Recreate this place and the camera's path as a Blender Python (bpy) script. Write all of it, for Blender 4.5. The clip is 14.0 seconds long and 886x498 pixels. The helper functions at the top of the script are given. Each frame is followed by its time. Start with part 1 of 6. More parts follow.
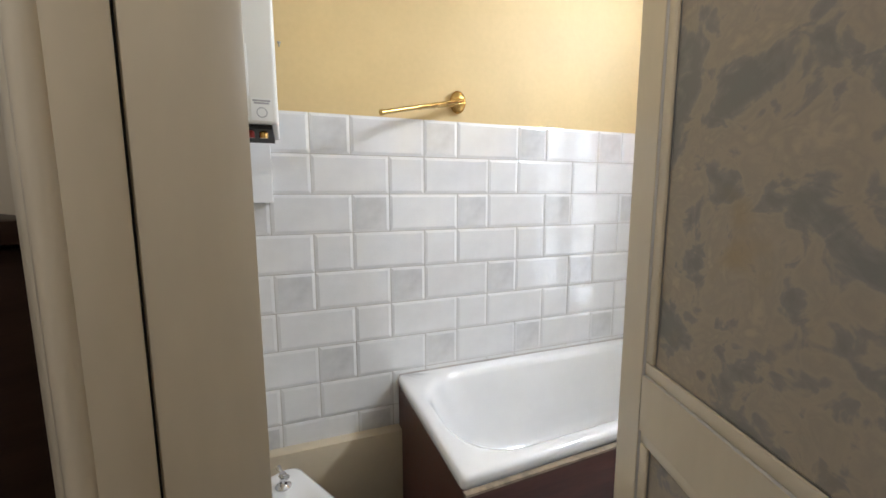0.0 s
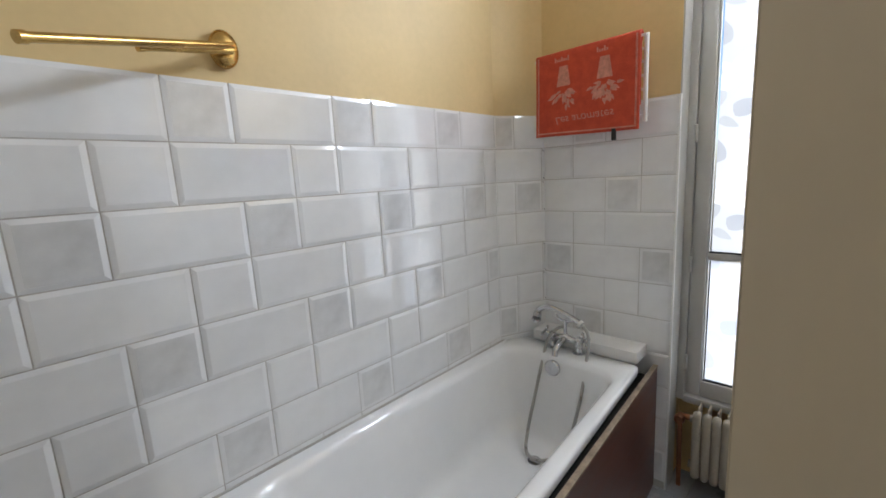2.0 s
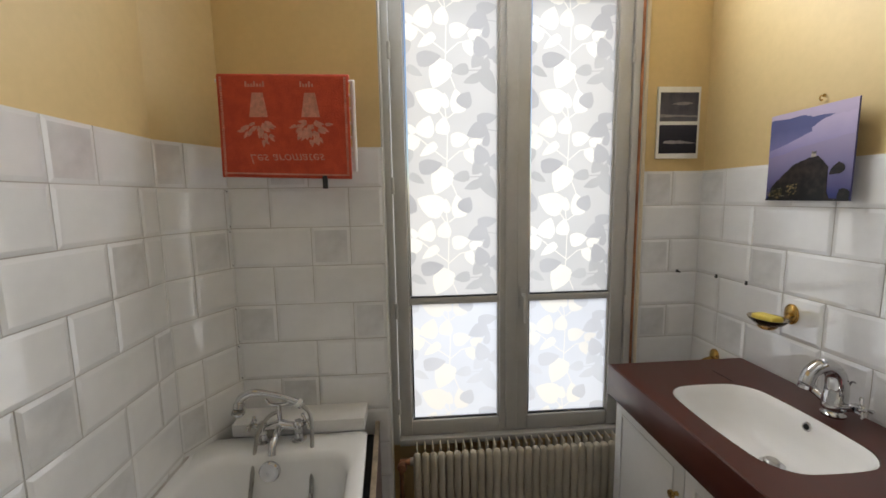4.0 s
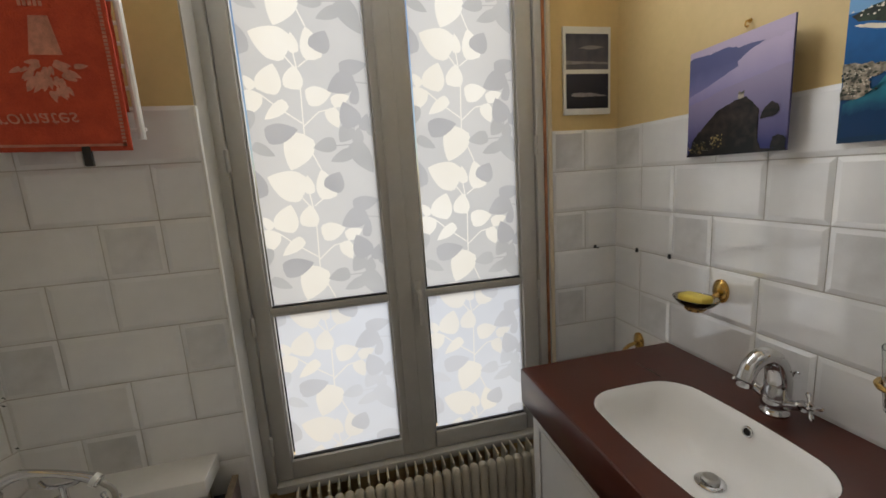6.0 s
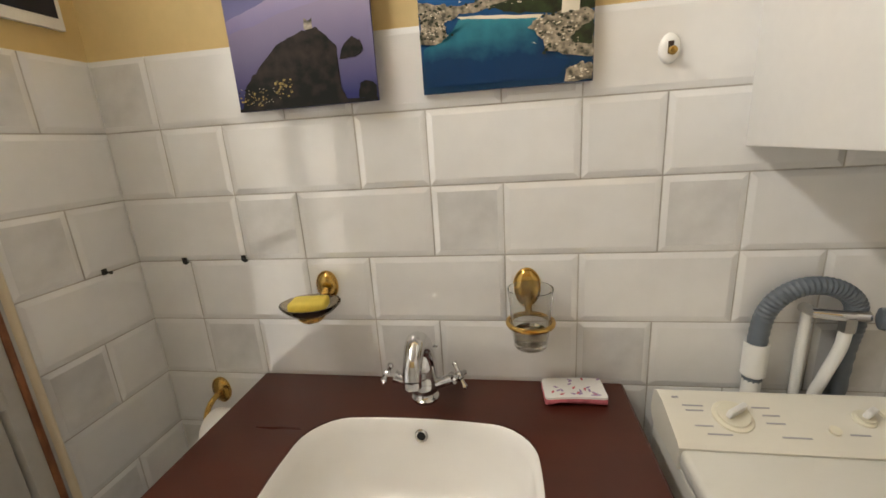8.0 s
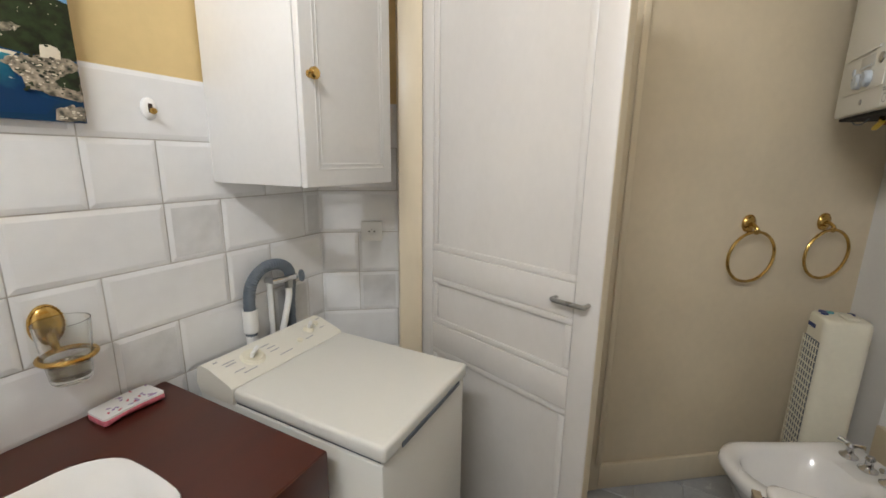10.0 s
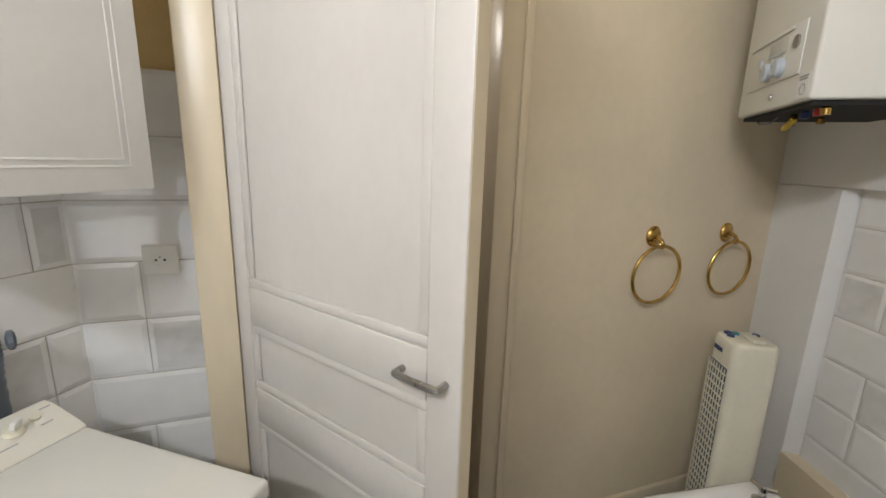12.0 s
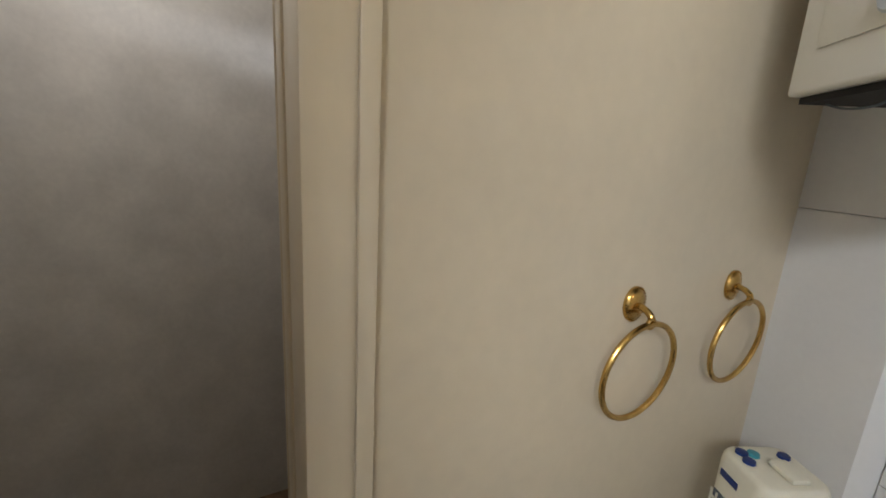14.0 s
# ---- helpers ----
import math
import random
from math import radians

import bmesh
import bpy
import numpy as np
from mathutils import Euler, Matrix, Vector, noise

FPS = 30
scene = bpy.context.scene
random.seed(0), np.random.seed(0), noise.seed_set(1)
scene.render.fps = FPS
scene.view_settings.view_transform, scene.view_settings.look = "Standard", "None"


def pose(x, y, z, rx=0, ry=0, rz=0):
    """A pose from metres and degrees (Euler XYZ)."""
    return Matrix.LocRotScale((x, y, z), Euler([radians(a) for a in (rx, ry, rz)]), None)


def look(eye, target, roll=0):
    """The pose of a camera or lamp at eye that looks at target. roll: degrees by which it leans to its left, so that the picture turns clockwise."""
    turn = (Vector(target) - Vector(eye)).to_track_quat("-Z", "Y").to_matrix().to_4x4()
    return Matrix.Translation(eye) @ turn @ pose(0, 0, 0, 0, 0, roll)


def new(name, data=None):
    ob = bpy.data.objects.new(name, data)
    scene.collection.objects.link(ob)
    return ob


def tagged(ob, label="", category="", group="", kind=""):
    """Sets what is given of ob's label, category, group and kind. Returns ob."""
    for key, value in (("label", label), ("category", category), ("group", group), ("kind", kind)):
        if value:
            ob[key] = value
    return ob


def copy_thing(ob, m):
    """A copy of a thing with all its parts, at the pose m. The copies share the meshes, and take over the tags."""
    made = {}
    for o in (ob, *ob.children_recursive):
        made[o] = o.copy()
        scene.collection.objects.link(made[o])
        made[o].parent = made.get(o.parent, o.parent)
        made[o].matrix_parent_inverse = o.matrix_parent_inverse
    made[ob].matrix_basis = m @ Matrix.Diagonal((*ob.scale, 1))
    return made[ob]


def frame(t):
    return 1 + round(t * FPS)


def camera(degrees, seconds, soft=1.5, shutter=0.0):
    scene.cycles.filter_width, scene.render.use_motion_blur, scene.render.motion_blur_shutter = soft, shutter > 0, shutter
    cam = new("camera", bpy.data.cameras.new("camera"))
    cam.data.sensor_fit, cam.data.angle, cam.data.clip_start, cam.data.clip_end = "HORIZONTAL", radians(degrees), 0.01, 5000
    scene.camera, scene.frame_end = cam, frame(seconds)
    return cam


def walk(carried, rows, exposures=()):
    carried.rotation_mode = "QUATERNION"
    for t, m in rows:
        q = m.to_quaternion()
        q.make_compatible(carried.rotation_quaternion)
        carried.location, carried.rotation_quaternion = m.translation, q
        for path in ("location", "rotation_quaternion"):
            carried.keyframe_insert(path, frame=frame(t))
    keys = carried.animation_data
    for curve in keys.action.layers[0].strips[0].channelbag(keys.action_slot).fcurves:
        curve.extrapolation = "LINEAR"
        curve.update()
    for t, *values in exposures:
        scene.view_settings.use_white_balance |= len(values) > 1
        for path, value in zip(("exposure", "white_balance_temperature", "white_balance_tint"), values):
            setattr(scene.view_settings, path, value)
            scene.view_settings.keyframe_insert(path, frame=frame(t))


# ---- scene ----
cam = camera(94.7, 14.0, soft=1.6)
PATH = [
    (0, (-0.453, 0.47, 1.426), (0.257, 2.32, 1.157), -0.1),
    (0.5, (-0.43, 0.619, 1.431), (0.281, 2.46, 1.103), 0.2),
    (1, (-0.4, 0.748, 1.47), (0.539, 2.476, 1.108), -0.0),
    (1.5, (-0.326, 0.857, 1.459), (0.853, 2.433, 1.107), -2.1),
    (2, (-0.182, 0.978, 1.453), (1.239, 2.346, 1.119), -3.2),
    (2.5, (-0.07, 1.077, 1.464), (1.579, 2.167, 1.16), -2.5),
    (3, (-0.008, 1.183, 1.504), (1.865, 1.84, 1.258), -0.7),
    (3.5, (0.019, 1.318, 1.531), (2.003, 1.443, 1.308), 0.4),
    (3.7, (0.013, 1.342, 1.532), (2.0, 1.277, 1.315), 0.5),
    (5.8, (0.305, 1.053, 1.504), (2.252, 0.739, 1.175), -4.0),
    (6, (0.363, 1.055, 1.493), (2.283, 0.619, 1.145), -3.8),
    (6.5, (0.589, 1.088, 1.487), (2.344, 0.217, 1.083), -3.1),
    (7, (0.751, 1.049, 1.445), (2.195, -0.271, 1.029), -2.9),
    (7.5, (0.833, 0.922, 1.427), (1.808, -0.759, 0.955), -3.8),
    (8, (0.887, 0.858, 1.419), (1.21, -1.048, 0.904), -3.7),
    (8.5, (1.003, 0.88, 1.423), (0.513, -0.986, 0.895), -2.1),
    (9, (1.165, 0.954, 1.436), (0.002, -0.601, 0.958), -0.6),
    (9.2, (1.187, 0.994, 1.444), (-0.184, -0.385, 0.975), 0.2),
    (11.3, (1.013, 1.123, 1.441), (-0.825, 0.449, 1.031), 0.8),
    (11.5, (0.914, 1.121, 1.445), (-0.93, 0.472, 1.021), 1.2),
    (12, (0.718, 1.134, 1.443), (-1.158, 0.582, 1.021), 1.7),
    (12.5, (0.506, 1.067, 1.439), (-1.412, 0.704, 1.003), 2.7),
    (13, (0.326, 1.056, 1.457), (-1.608, 0.81, 1.009), 3.3),
    (13.5, (0.105, 1.092, 1.426), (-1.844, 0.897, 1.022), 3.7),
    (14, (-0.045, 1.153, 1.47), (-1.981, 0.915, 1.029), 3.3),
]
EXPOSURES = [(0, 1.0, 5700, 10), (0.5, 0.92, 5900, 10), (1, 0.88, 6000, 10), (1.5, 0.65, 5900, 10), (2, 0.38, 5600, 10), (2.5, -0.05, 6700, 10), (3, -0.2, 6700, 10), (3.5, -0.03, 6250, 10), (3.7, 0.0, 6250, 10),
             (5.8, -0.36, 6400, 10), (6.5, -0.54, 6500, 10), (7, -0.65, 6500, 10), (7.5, -0.42, 6700, 10), (8, 0.22, 7300, 10), (8.5, 0.46, 6050, 10), (9, 0.28, 6400, 10), (9.2, 0.28, 6400, 10), (11.3, 0.32, 6400, 10), (12, 0.5, 6300, 10), (12.5, 0.54, 6200, 10), (13, 0.54, 6200, 10), (14, 0.6, 6000, 10)]
walk(cam, [(t, look(eye, target, roll)) for t, eye, target, roll in PATH], EXPOSURES)

# ---- light ----
world = bpy.data.worlds.new("sky")
scene.world = world
world.use_nodes = True
wn = world.node_tree.nodes
sky = wn.new("ShaderNodeTexSky")
sky.sky_type = "NISHITA"
sky.sun_disc = False
sky.sun_elevation, sky.sun_rotation = radians(45), radians(150)
wn["Background"].inputs["Strength"].default_value = 0.12
world.node_tree.links.new(sky.outputs["Color"], wn["Background"].inputs["Color"])


def lamp(name, kind, m, energy, color, size=None, size_y=None):
    data = bpy.data.lights.new(name, kind)
    data.energy, data.color = energy, color
    if kind == "AREA":
        data.shape, data.size, data.size_y = "RECTANGLE", size, size_y
    if kind == "SUN":
        data.angle = radians(0.5)
    ob = new(name, data)
    ob.matrix_world = m
    return ob


# the daylight that falls on the frosted window from the courtyard
lamp("window_daylight", "AREA", look((2.12, 0.86, 1.45), (1.0, 0.86, 1.40)), 13.5, (1.0, 0.98, 0.96), 1.5, 2.2)
# added fill lamp in an unseen opening above the sashes, brightens the room
lamp("window_top_fill", "AREA", look((1.86, 0.88, 2.575), (0.6, 0.88, 1.95)), 27, (0.97, 0.985, 1.0), 1.04, 0.19)
# ceiling bulb in the hall
bulb = lamp("hall_bulb", "POINT", pose(-0.785, 0.237, 2.10), 4.2, (1.0, 0.92, 0.82))
bulb.data.shadow_soft_size = 0.05
lamp("sun", "SUN", look((4, -3, 5), (0, 0, 0)), 3.0, (1.0, 0.95, 0.86))

# ---- materials ----
from mathutils.geometry import delaunay_2d_cdt


def material(name, color, rough=0.5, metal=0.0, vary=0.08, scale=6.0, fine=60.0, bump=0.05, second=None, coat=0.0, island=0.0, obj_random=0.0, stretch=(1, 1, 1), spread=(0.35, 0.65), dist=0.003):
    """A surface with broad variation, fine grain and relief."""
    m = bpy.data.materials.new(name)
    m.use_nodes = True
    nt = m.node_tree
    n, l = nt.nodes, nt.links
    b = n["Principled BSDF"]
    tc = n.new("ShaderNodeTexCoord")
    mp = n.new("ShaderNodeMapping")
    mp.inputs["Scale"].default_value = stretch
    l.new(tc.outputs["Object"], mp.inputs["Vector"])
    big = n.new("ShaderNodeTexNoise")
    big.inputs["Scale"].default_value, big.inputs["Detail"].default_value = scale, 5
    sm = n.new("ShaderNodeTexNoise")
    sm.inputs["Scale"].default_value, sm.inputs["Detail"].default_value = fine, 6
    l.new(mp.outputs[0], big.inputs["Vector"])
    l.new(mp.outputs[0], sm.inputs["Vector"])
    ramp = n.new("ShaderNodeValToRGB")
    ramp.color_ramp.elements[0].position, ramp.color_ramp.elements[1].position = spread
    other = second or tuple(c * (1 - vary * 2) for c in color)
    ramp.color_ramp.elements[0].color = (*other, 1)
    ramp.color_ramp.elements[1].color = (*color, 1)
    l.new(big.outputs["Fac"], ramp.inputs["Fac"])
    mixc = n.new("ShaderNodeMixRGB")
    mixc.blend_type = "MULTIPLY"
    mixc.inputs["Fac"].default_value = min(1.0, vary * 2)
    l.new(ramp.outputs["Color"], mixc.inputs[1])
    l.new(sm.outputs["Fac"], mixc.inputs[2])
    out = mixc.outputs[0]
    if obj_random:
        oi = n.new("ShaderNodeObjectInfo")
        mr = n.new("ShaderNodeMapRange")
        mr.inputs["To Min"].default_value, mr.inputs["To Max"].default_value = 1 - obj_random, 1 + obj_random
        l.new(oi.outputs["Random"], mr.inputs["Value"])
        hv = n.new("ShaderNodeHueSaturation")
        l.new(mr.outputs[0], hv.inputs["Value"])
        l.new(out, hv.inputs["Color"])
        out = hv.outputs["Color"]
    l.new(out, b.inputs["Base Color"])
    b.inputs["Roughness"].default_value, b.inputs["Metallic"].default_value = rough, metal
    b.inputs["Coat Weight"].default_value = coat
    rr_ = n.new("ShaderNodeMapRange")
    rr_.inputs["To Min"].default_value, rr_.inputs["To Max"].default_value = max(0.02, rough - 0.06), min(1, rough + 0.08)
    l.new(big.outputs["Fac"], rr_.inputs["Value"])
    l.new(rr_.outputs[0], b.inputs["Roughness"])
    if bump:
        bp = n.new("ShaderNodeBump")
        bp.inputs["Strength"].default_value, bp.inputs["Distance"].default_value = bump, dist
        l.new(sm.outputs["Fac"], bp.inputs["Height"])
        l.new(bp.outputs[0], b.inputs["Normal"])
    return m


def glass_material(name, color, rough=0.0, ior=1.45):
    m = bpy.data.materials.new(name)
    m.use_nodes = True
    b = m.node_tree.nodes["Principled BSDF"]
    b.inputs["Base Color"].default_value = (*color, 1)
    b.inputs["Roughness"].default_value = rough
    b.inputs["Transmission Weight"].default_value = 1.0
    b.inputs["IOR"].default_value = ior
    return m


def film_material(name, color, second, scale=2.0, clear=0.0):
    """Frosted plastic film: light passes diffusely, with a slight sheen."""
    m = bpy.data.materials.new(name)
    m.use_nodes = True
    nt = m.node_tree
    n, l = nt.nodes, nt.links
    n.remove(n["Principled BSDF"])
    tc = n.new("ShaderNodeTexCoord")
    no = n.new("ShaderNodeTexNoise")
    no.inputs["Scale"].default_value, no.inputs["Detail"].default_value = scale, 3
    l.new(tc.outputs["Object"], no.inputs["Vector"])
    rp = n.new("ShaderNodeValToRGB")
    rp.color_ramp.elements[0].position, rp.color_ramp.elements[1].position = 0.38, 0.62
    rp.color_ramp.elements[0].color, rp.color_ramp.elements[1].color = (*second, 1), (*color, 1)
    l.new(no.outputs["Fac"], rp.inputs["Fac"])
    tr = n.new("ShaderNodeBsdfTranslucent")
    l.new(rp.outputs[0], tr.inputs["Color"])
    di = n.new("ShaderNodeBsdfDiffuse")
    di.inputs["Color"].default_value = (0.75, 0.75, 0.75, 1)
    mx = n.new("ShaderNodeMixShader")
    mx.inputs[0].default_value = 0.15
    l.new(tr.outputs[0], mx.inputs[1])
    l.new(di.outputs[0], mx.inputs[2])
    gl = n.new("ShaderNodeBsdfGlossy")
    gl.inputs["Roughness"].default_value = 0.25
    mg = n.new("ShaderNodeMixShader")
    mg.inputs[0].default_value = 0.04
    l.new(mx.outputs[0], mg.inputs[1])
    l.new(gl.outputs[0], mg.inputs[2])
    l.new(mg.outputs[0], n["Material Output"].inputs["Surface"])
    return m


YELLOW = material("yellow_wall_paint", (0.74, 0.555, 0.265), 0.55, vary=0.05, scale=2.5, fine=45, bump=0.10)
CREAM = material("cream_wall_paint", (0.70, 0.60, 0.435), 0.42, vary=0.05, scale=2.0, fine=30, bump=0.10)
CREAMTRIM = material("cream_gloss_paint", (0.74, 0.64, 0.47), 0.32, vary=0.05, scale=4, fine=40, bump=0.06, stretch=(1, 1, 0.3))
DOORPAINT = material("off_white_door_paint", (0.66, 0.63, 0.59), 0.36, vary=0.035, scale=3, fine=60, bump=0.05, stretch=(1, 1, 0.6))
WHITEPAINT = material("white_panel_paint", (0.76, 0.75, 0.73), 0.45, vary=0.03, scale=3, fine=60, bump=0.04)
PVC = material("window_frame_paint", (0.54, 0.53, 0.50), 0.38, vary=0.05, scale=5, fine=50, bump=0.05)
CEIL = material("ceiling_paint", (0.82, 0.80, 0.76), 0.8, vary=0.04, scale=2, fine=40)
TILE = material("white_glazed_tile", (0.84, 0.84, 0.84), 0.10, vary=0.03, scale=9, fine=25, bump=0.02, coat=1.0, obj_random=0.025)
TILEGREY = material("grey_marbled_tile", (0.75, 0.75, 0.75), 0.12, vary=0.05, scale=14, fine=50, bump=0.02, coat=0.8, second=(0.63, 0.63, 0.63), obj_random=0.04)
for glazed in (TILE, TILEGREY):
    glaze = glazed.node_tree.nodes["Principled BSDF"]
    glaze.inputs["Specular IOR Level"].default_value, glaze.inputs["Coat IOR"].default_value = 0.85, 1.65
GROUT = material("grey_grout", (0.60, 0.58, 0.55), 0.85, vary=0.15, scale=8, fine=120, bump=0.2, second=(0.44, 0.41, 0.37))
FLOORTILE = material("grey_floor_tile", (0.46, 0.47, 0.48), 0.25, vary=0.08, scale=7, fine=60, bump=0.03, obj_random=0.06)
ENAMEL = material("bath_enamel", (0.86, 0.86, 0.855), 0.09, vary=0.02, scale=4, fine=20, bump=0.0, coat=0.5)
CERAMIC = material("basin_ceramic", (0.87, 0.86, 0.84), 0.08, vary=0.02, scale=4, fine=20, bump=0.0, coat=0.5)
MAHOGANY = material("mahogany_laminate", (0.080, 0.018, 0.010), 0.30, vary=0.05, scale=3, fine=40, bump=0.0, second=(0.062, 0.0145, 0.0088), stretch=(0.7, 9, 9), spread=(0.25, 0.75))
BROWNPANEL = material("brown_bath_panel", (0.105, 0.035, 0.024), 0.33, vary=0.15, scale=5, fine=60, bump=0.04, second=(0.065, 0.021, 0.015), stretch=(0.7, 6, 6))
CUTEDGE = material("worn_board_edge", (0.42, 0.33, 0.23), 0.7, vary=0.2, scale=20, fine=80, bump=0.1)
# black put in for the shade inside gaps and holes and under the boiler
BLACK = material("gap_shade_black", (0.012, 0.011, 0.010), 0.8, vary=0.1)
BRASS = material("aged_brass", (0.72, 0.47, 0.15), 0.24, metal=1.0, vary=0.10, scale=25, fine=120, bump=0.03, second=(0.50, 0.31, 0.09))
CHROME = material("chrome", (0.62, 0.62, 0.63), 0.06, metal=1.0, vary=0.02, scale=10, bump=0.0)
STEEL = material("brushed_steel", (0.45, 0.44, 0.42), 0.28, metal=1.0, vary=0.08, scale=20, fine=120, bump=0.04)
COPPER = material("copper_pipe", (0.55, 0.24, 0.12), 0.35, metal=0.9, vary=0.15, scale=15, fine=80, second=(0.32, 0.15, 0.09))
RADPAINT = material("radiator_paint", (0.55, 0.50, 0.40), 0.42, vary=0.08, scale=6, fine=60, bump=0.08)
APPL = material("appliance_enamel", (0.72, 0.71, 0.66), 0.40, vary=0.015, scale=3, fine=90, bump=0.02)
IVORY = material("ivory_plastic", (0.78, 0.74, 0.60), 0.36, vary=0.04, scale=6, fine=60, bump=0.02)
PANELIVORY = material("pale_ivory_panel", (0.76, 0.735, 0.655), 0.38, vary=0.02, scale=5, fine=60, bump=0.01)
WHITEPL = material("white_plastic", (0.82, 0.82, 0.80), 0.32, vary=0.03, scale=6, fine=60, bump=0.02)
GREYPL = material("grey_plastic", (0.13, 0.155, 0.185), 0.42, vary=0.08, scale=12, fine=60, bump=0.05)
LABELGREY = material("pale_grey_fascia", (0.58, 0.57, 0.53), 0.45, vary=0.04)
KNOBGREY = material("pale_grey_knob", (0.52, 0.57, 0.62), 0.4, vary=0.05)
LABEL = material("label_print", (0.40, 0.40, 0.42), 0.6, vary=0.05)
RED = material("orange_red_terry", (0.66, 0.095, 0.045), 0.95, vary=0.12, scale=30, fine=260, bump=0.7, second=(0.55, 0.07, 0.035), dist=0.004)
PINKPRINT = material("pale_pink_weave", (0.80, 0.36, 0.27), 0.95, vary=0.15, scale=60, fine=260, bump=0.6)
def wallpaper_material():
    """Painterly clouds of beige and grey-blue with ochre touches."""
    m = bpy.data.materials.new("cloud_wallpaper")
    m.use_nodes = True
    n, l = m.node_tree.nodes, m.node_tree.links
    b = n["Principled BSDF"]
    tc = n.new("ShaderNodeTexCoord")
    mp = n.new("ShaderNodeMapping")
    mp.inputs["Rotation"].default_value = (0, radians(35), 0)
    mp.inputs["Scale"].default_value = (1.0, 1.0, 1.15)
    l.new(tc.outputs["Object"], mp.inputs["Vector"])
    cl = n.new("ShaderNodeTexNoise")
    cl.inputs["Scale"].default_value, cl.inputs["Detail"].default_value, cl.inputs["Distortion"].default_value = 7.5, 5, 0.9
    cl.inputs["Roughness"].default_value = 0.55
    l.new(mp.outputs[0], cl.inputs["Vector"])
    st = n.new("ShaderNodeTexNoise")
    st.inputs["Scale"].default_value, st.inputs["Detail"].default_value, st.inputs["Distortion"].default_value = 24, 4, 1.6
    l.new(mp.outputs[0], st.inputs["Vector"])
    ad = n.new("ShaderNodeMath")
    ad.operation = "MULTIPLY_ADD"
    ad.inputs[1].default_value = 0.38
    l.new(st.outputs["Fac"], ad.inputs[0])
    l.new(cl.outputs["Fac"], ad.inputs[2])
    rp = n.new("ShaderNodeValToRGB")
    els = rp.color_ramp.elements
    els[0].position, els[0].color = 0.56, (0.235, 0.225, 0.205, 1)
    els[1].position, els[1].color = 0.84, (0.44, 0.365, 0.27, 1)
    e = els.new(0.645)
    e.color = (0.29, 0.265, 0.235, 1)
    e = els.new(0.69)
    e.color = (0.40, 0.335, 0.255, 1)
    e = els.new(0.76)
    e.color = (0.355, 0.305, 0.24, 1)
    l.new(ad.outputs[0], rp.inputs[0])
    oc = n.new("ShaderNodeTexNoise")
    oc.inputs["Scale"].default_value, oc.inputs["Detail"].default_value = 5, 3
    l.new(tc.outputs["Object"], oc.inputs["Vector"])
    orp = n.new("ShaderNodeValToRGB")
    orp.color_ramp.elements[0].position, orp.color_ramp.elements[1].position = 0.60, 0.70
    l.new(oc.outputs["Fac"], orp.inputs[0])
    mx = n.new("ShaderNodeMixRGB")
    mx.inputs[2].default_value = (0.33, 0.23, 0.09, 1)
    sc = n.new("ShaderNodeMath")
    sc.operation = "MULTIPLY"
    sc.inputs[1].default_value = 0.5
    l.new(orp.outputs[0], sc.inputs[0])
    l.new(sc.outputs[0], mx.inputs[0])
    l.new(rp.outputs[0], mx.inputs[1])
    l.new(mx.outputs[0], b.inputs["Base Color"])
    b.inputs["Roughness"].default_value = 0.7
    bp = n.new("ShaderNodeBump")
    bp.inputs["Strength"].default_value, bp.inputs["Distance"].default_value = 0.15, 0.001
    l.new(cl.outputs["Fac"], bp.inputs["Height"])
    l.new(bp.outputs[0], b.inputs["Normal"])
    return m


WALLPAPER = wallpaper_material()
HALLPAINT = material("hall_paint", (0.80, 0.77, 0.73), 0.7, vary=0.08)
DARKWOOD = material("dark_stained_wood", (0.045, 0.02, 0.012), 0.4, vary=0.2, scale=6, stretch=(1, 1, 8))
PARQUET = material("hall_parquet", (0.32, 0.21, 0.12), 0.4, vary=0.2, scale=5, stretch=(8, 1, 1))
SOAP = material("yellow_soap", (0.80, 0.62, 0.10), 0.5, vary=0.05, scale=30)
LILAC = material("lilac_print", (0.46, 0.33, 0.55), 0.9, vary=0.1, scale=40)
SPONGEPINK = material("pink_sponge_foam", (0.80, 0.20, 0.26), 0.95, vary=0.15, scale=90, fine=250, bump=0.8)
SMOKED = glass_material("smoked_glass", (0.55, 0.48, 0.38))
CLEARGLASS = glass_material("clear_glass", (0.96, 0.97, 0.96))
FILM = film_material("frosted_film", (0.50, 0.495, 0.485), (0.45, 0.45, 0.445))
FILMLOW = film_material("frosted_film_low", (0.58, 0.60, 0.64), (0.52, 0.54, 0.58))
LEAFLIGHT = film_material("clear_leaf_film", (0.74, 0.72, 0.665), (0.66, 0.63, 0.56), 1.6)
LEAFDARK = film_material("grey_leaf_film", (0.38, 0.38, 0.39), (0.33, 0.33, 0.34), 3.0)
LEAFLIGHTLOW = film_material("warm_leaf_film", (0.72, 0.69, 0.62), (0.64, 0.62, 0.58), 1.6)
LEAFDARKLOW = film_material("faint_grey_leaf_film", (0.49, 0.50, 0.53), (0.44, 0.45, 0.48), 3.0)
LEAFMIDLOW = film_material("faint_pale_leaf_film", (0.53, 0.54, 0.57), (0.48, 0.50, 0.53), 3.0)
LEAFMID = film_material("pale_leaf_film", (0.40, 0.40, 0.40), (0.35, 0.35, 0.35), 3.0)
RUBBER = material("black_rubber", (0.02, 0.02, 0.02), 0.6, vary=0.1)
YELLOWGAS = material("yellow_gas_pipe", (0.75, 0.55, 0.05), 0.45, vary=0.06)
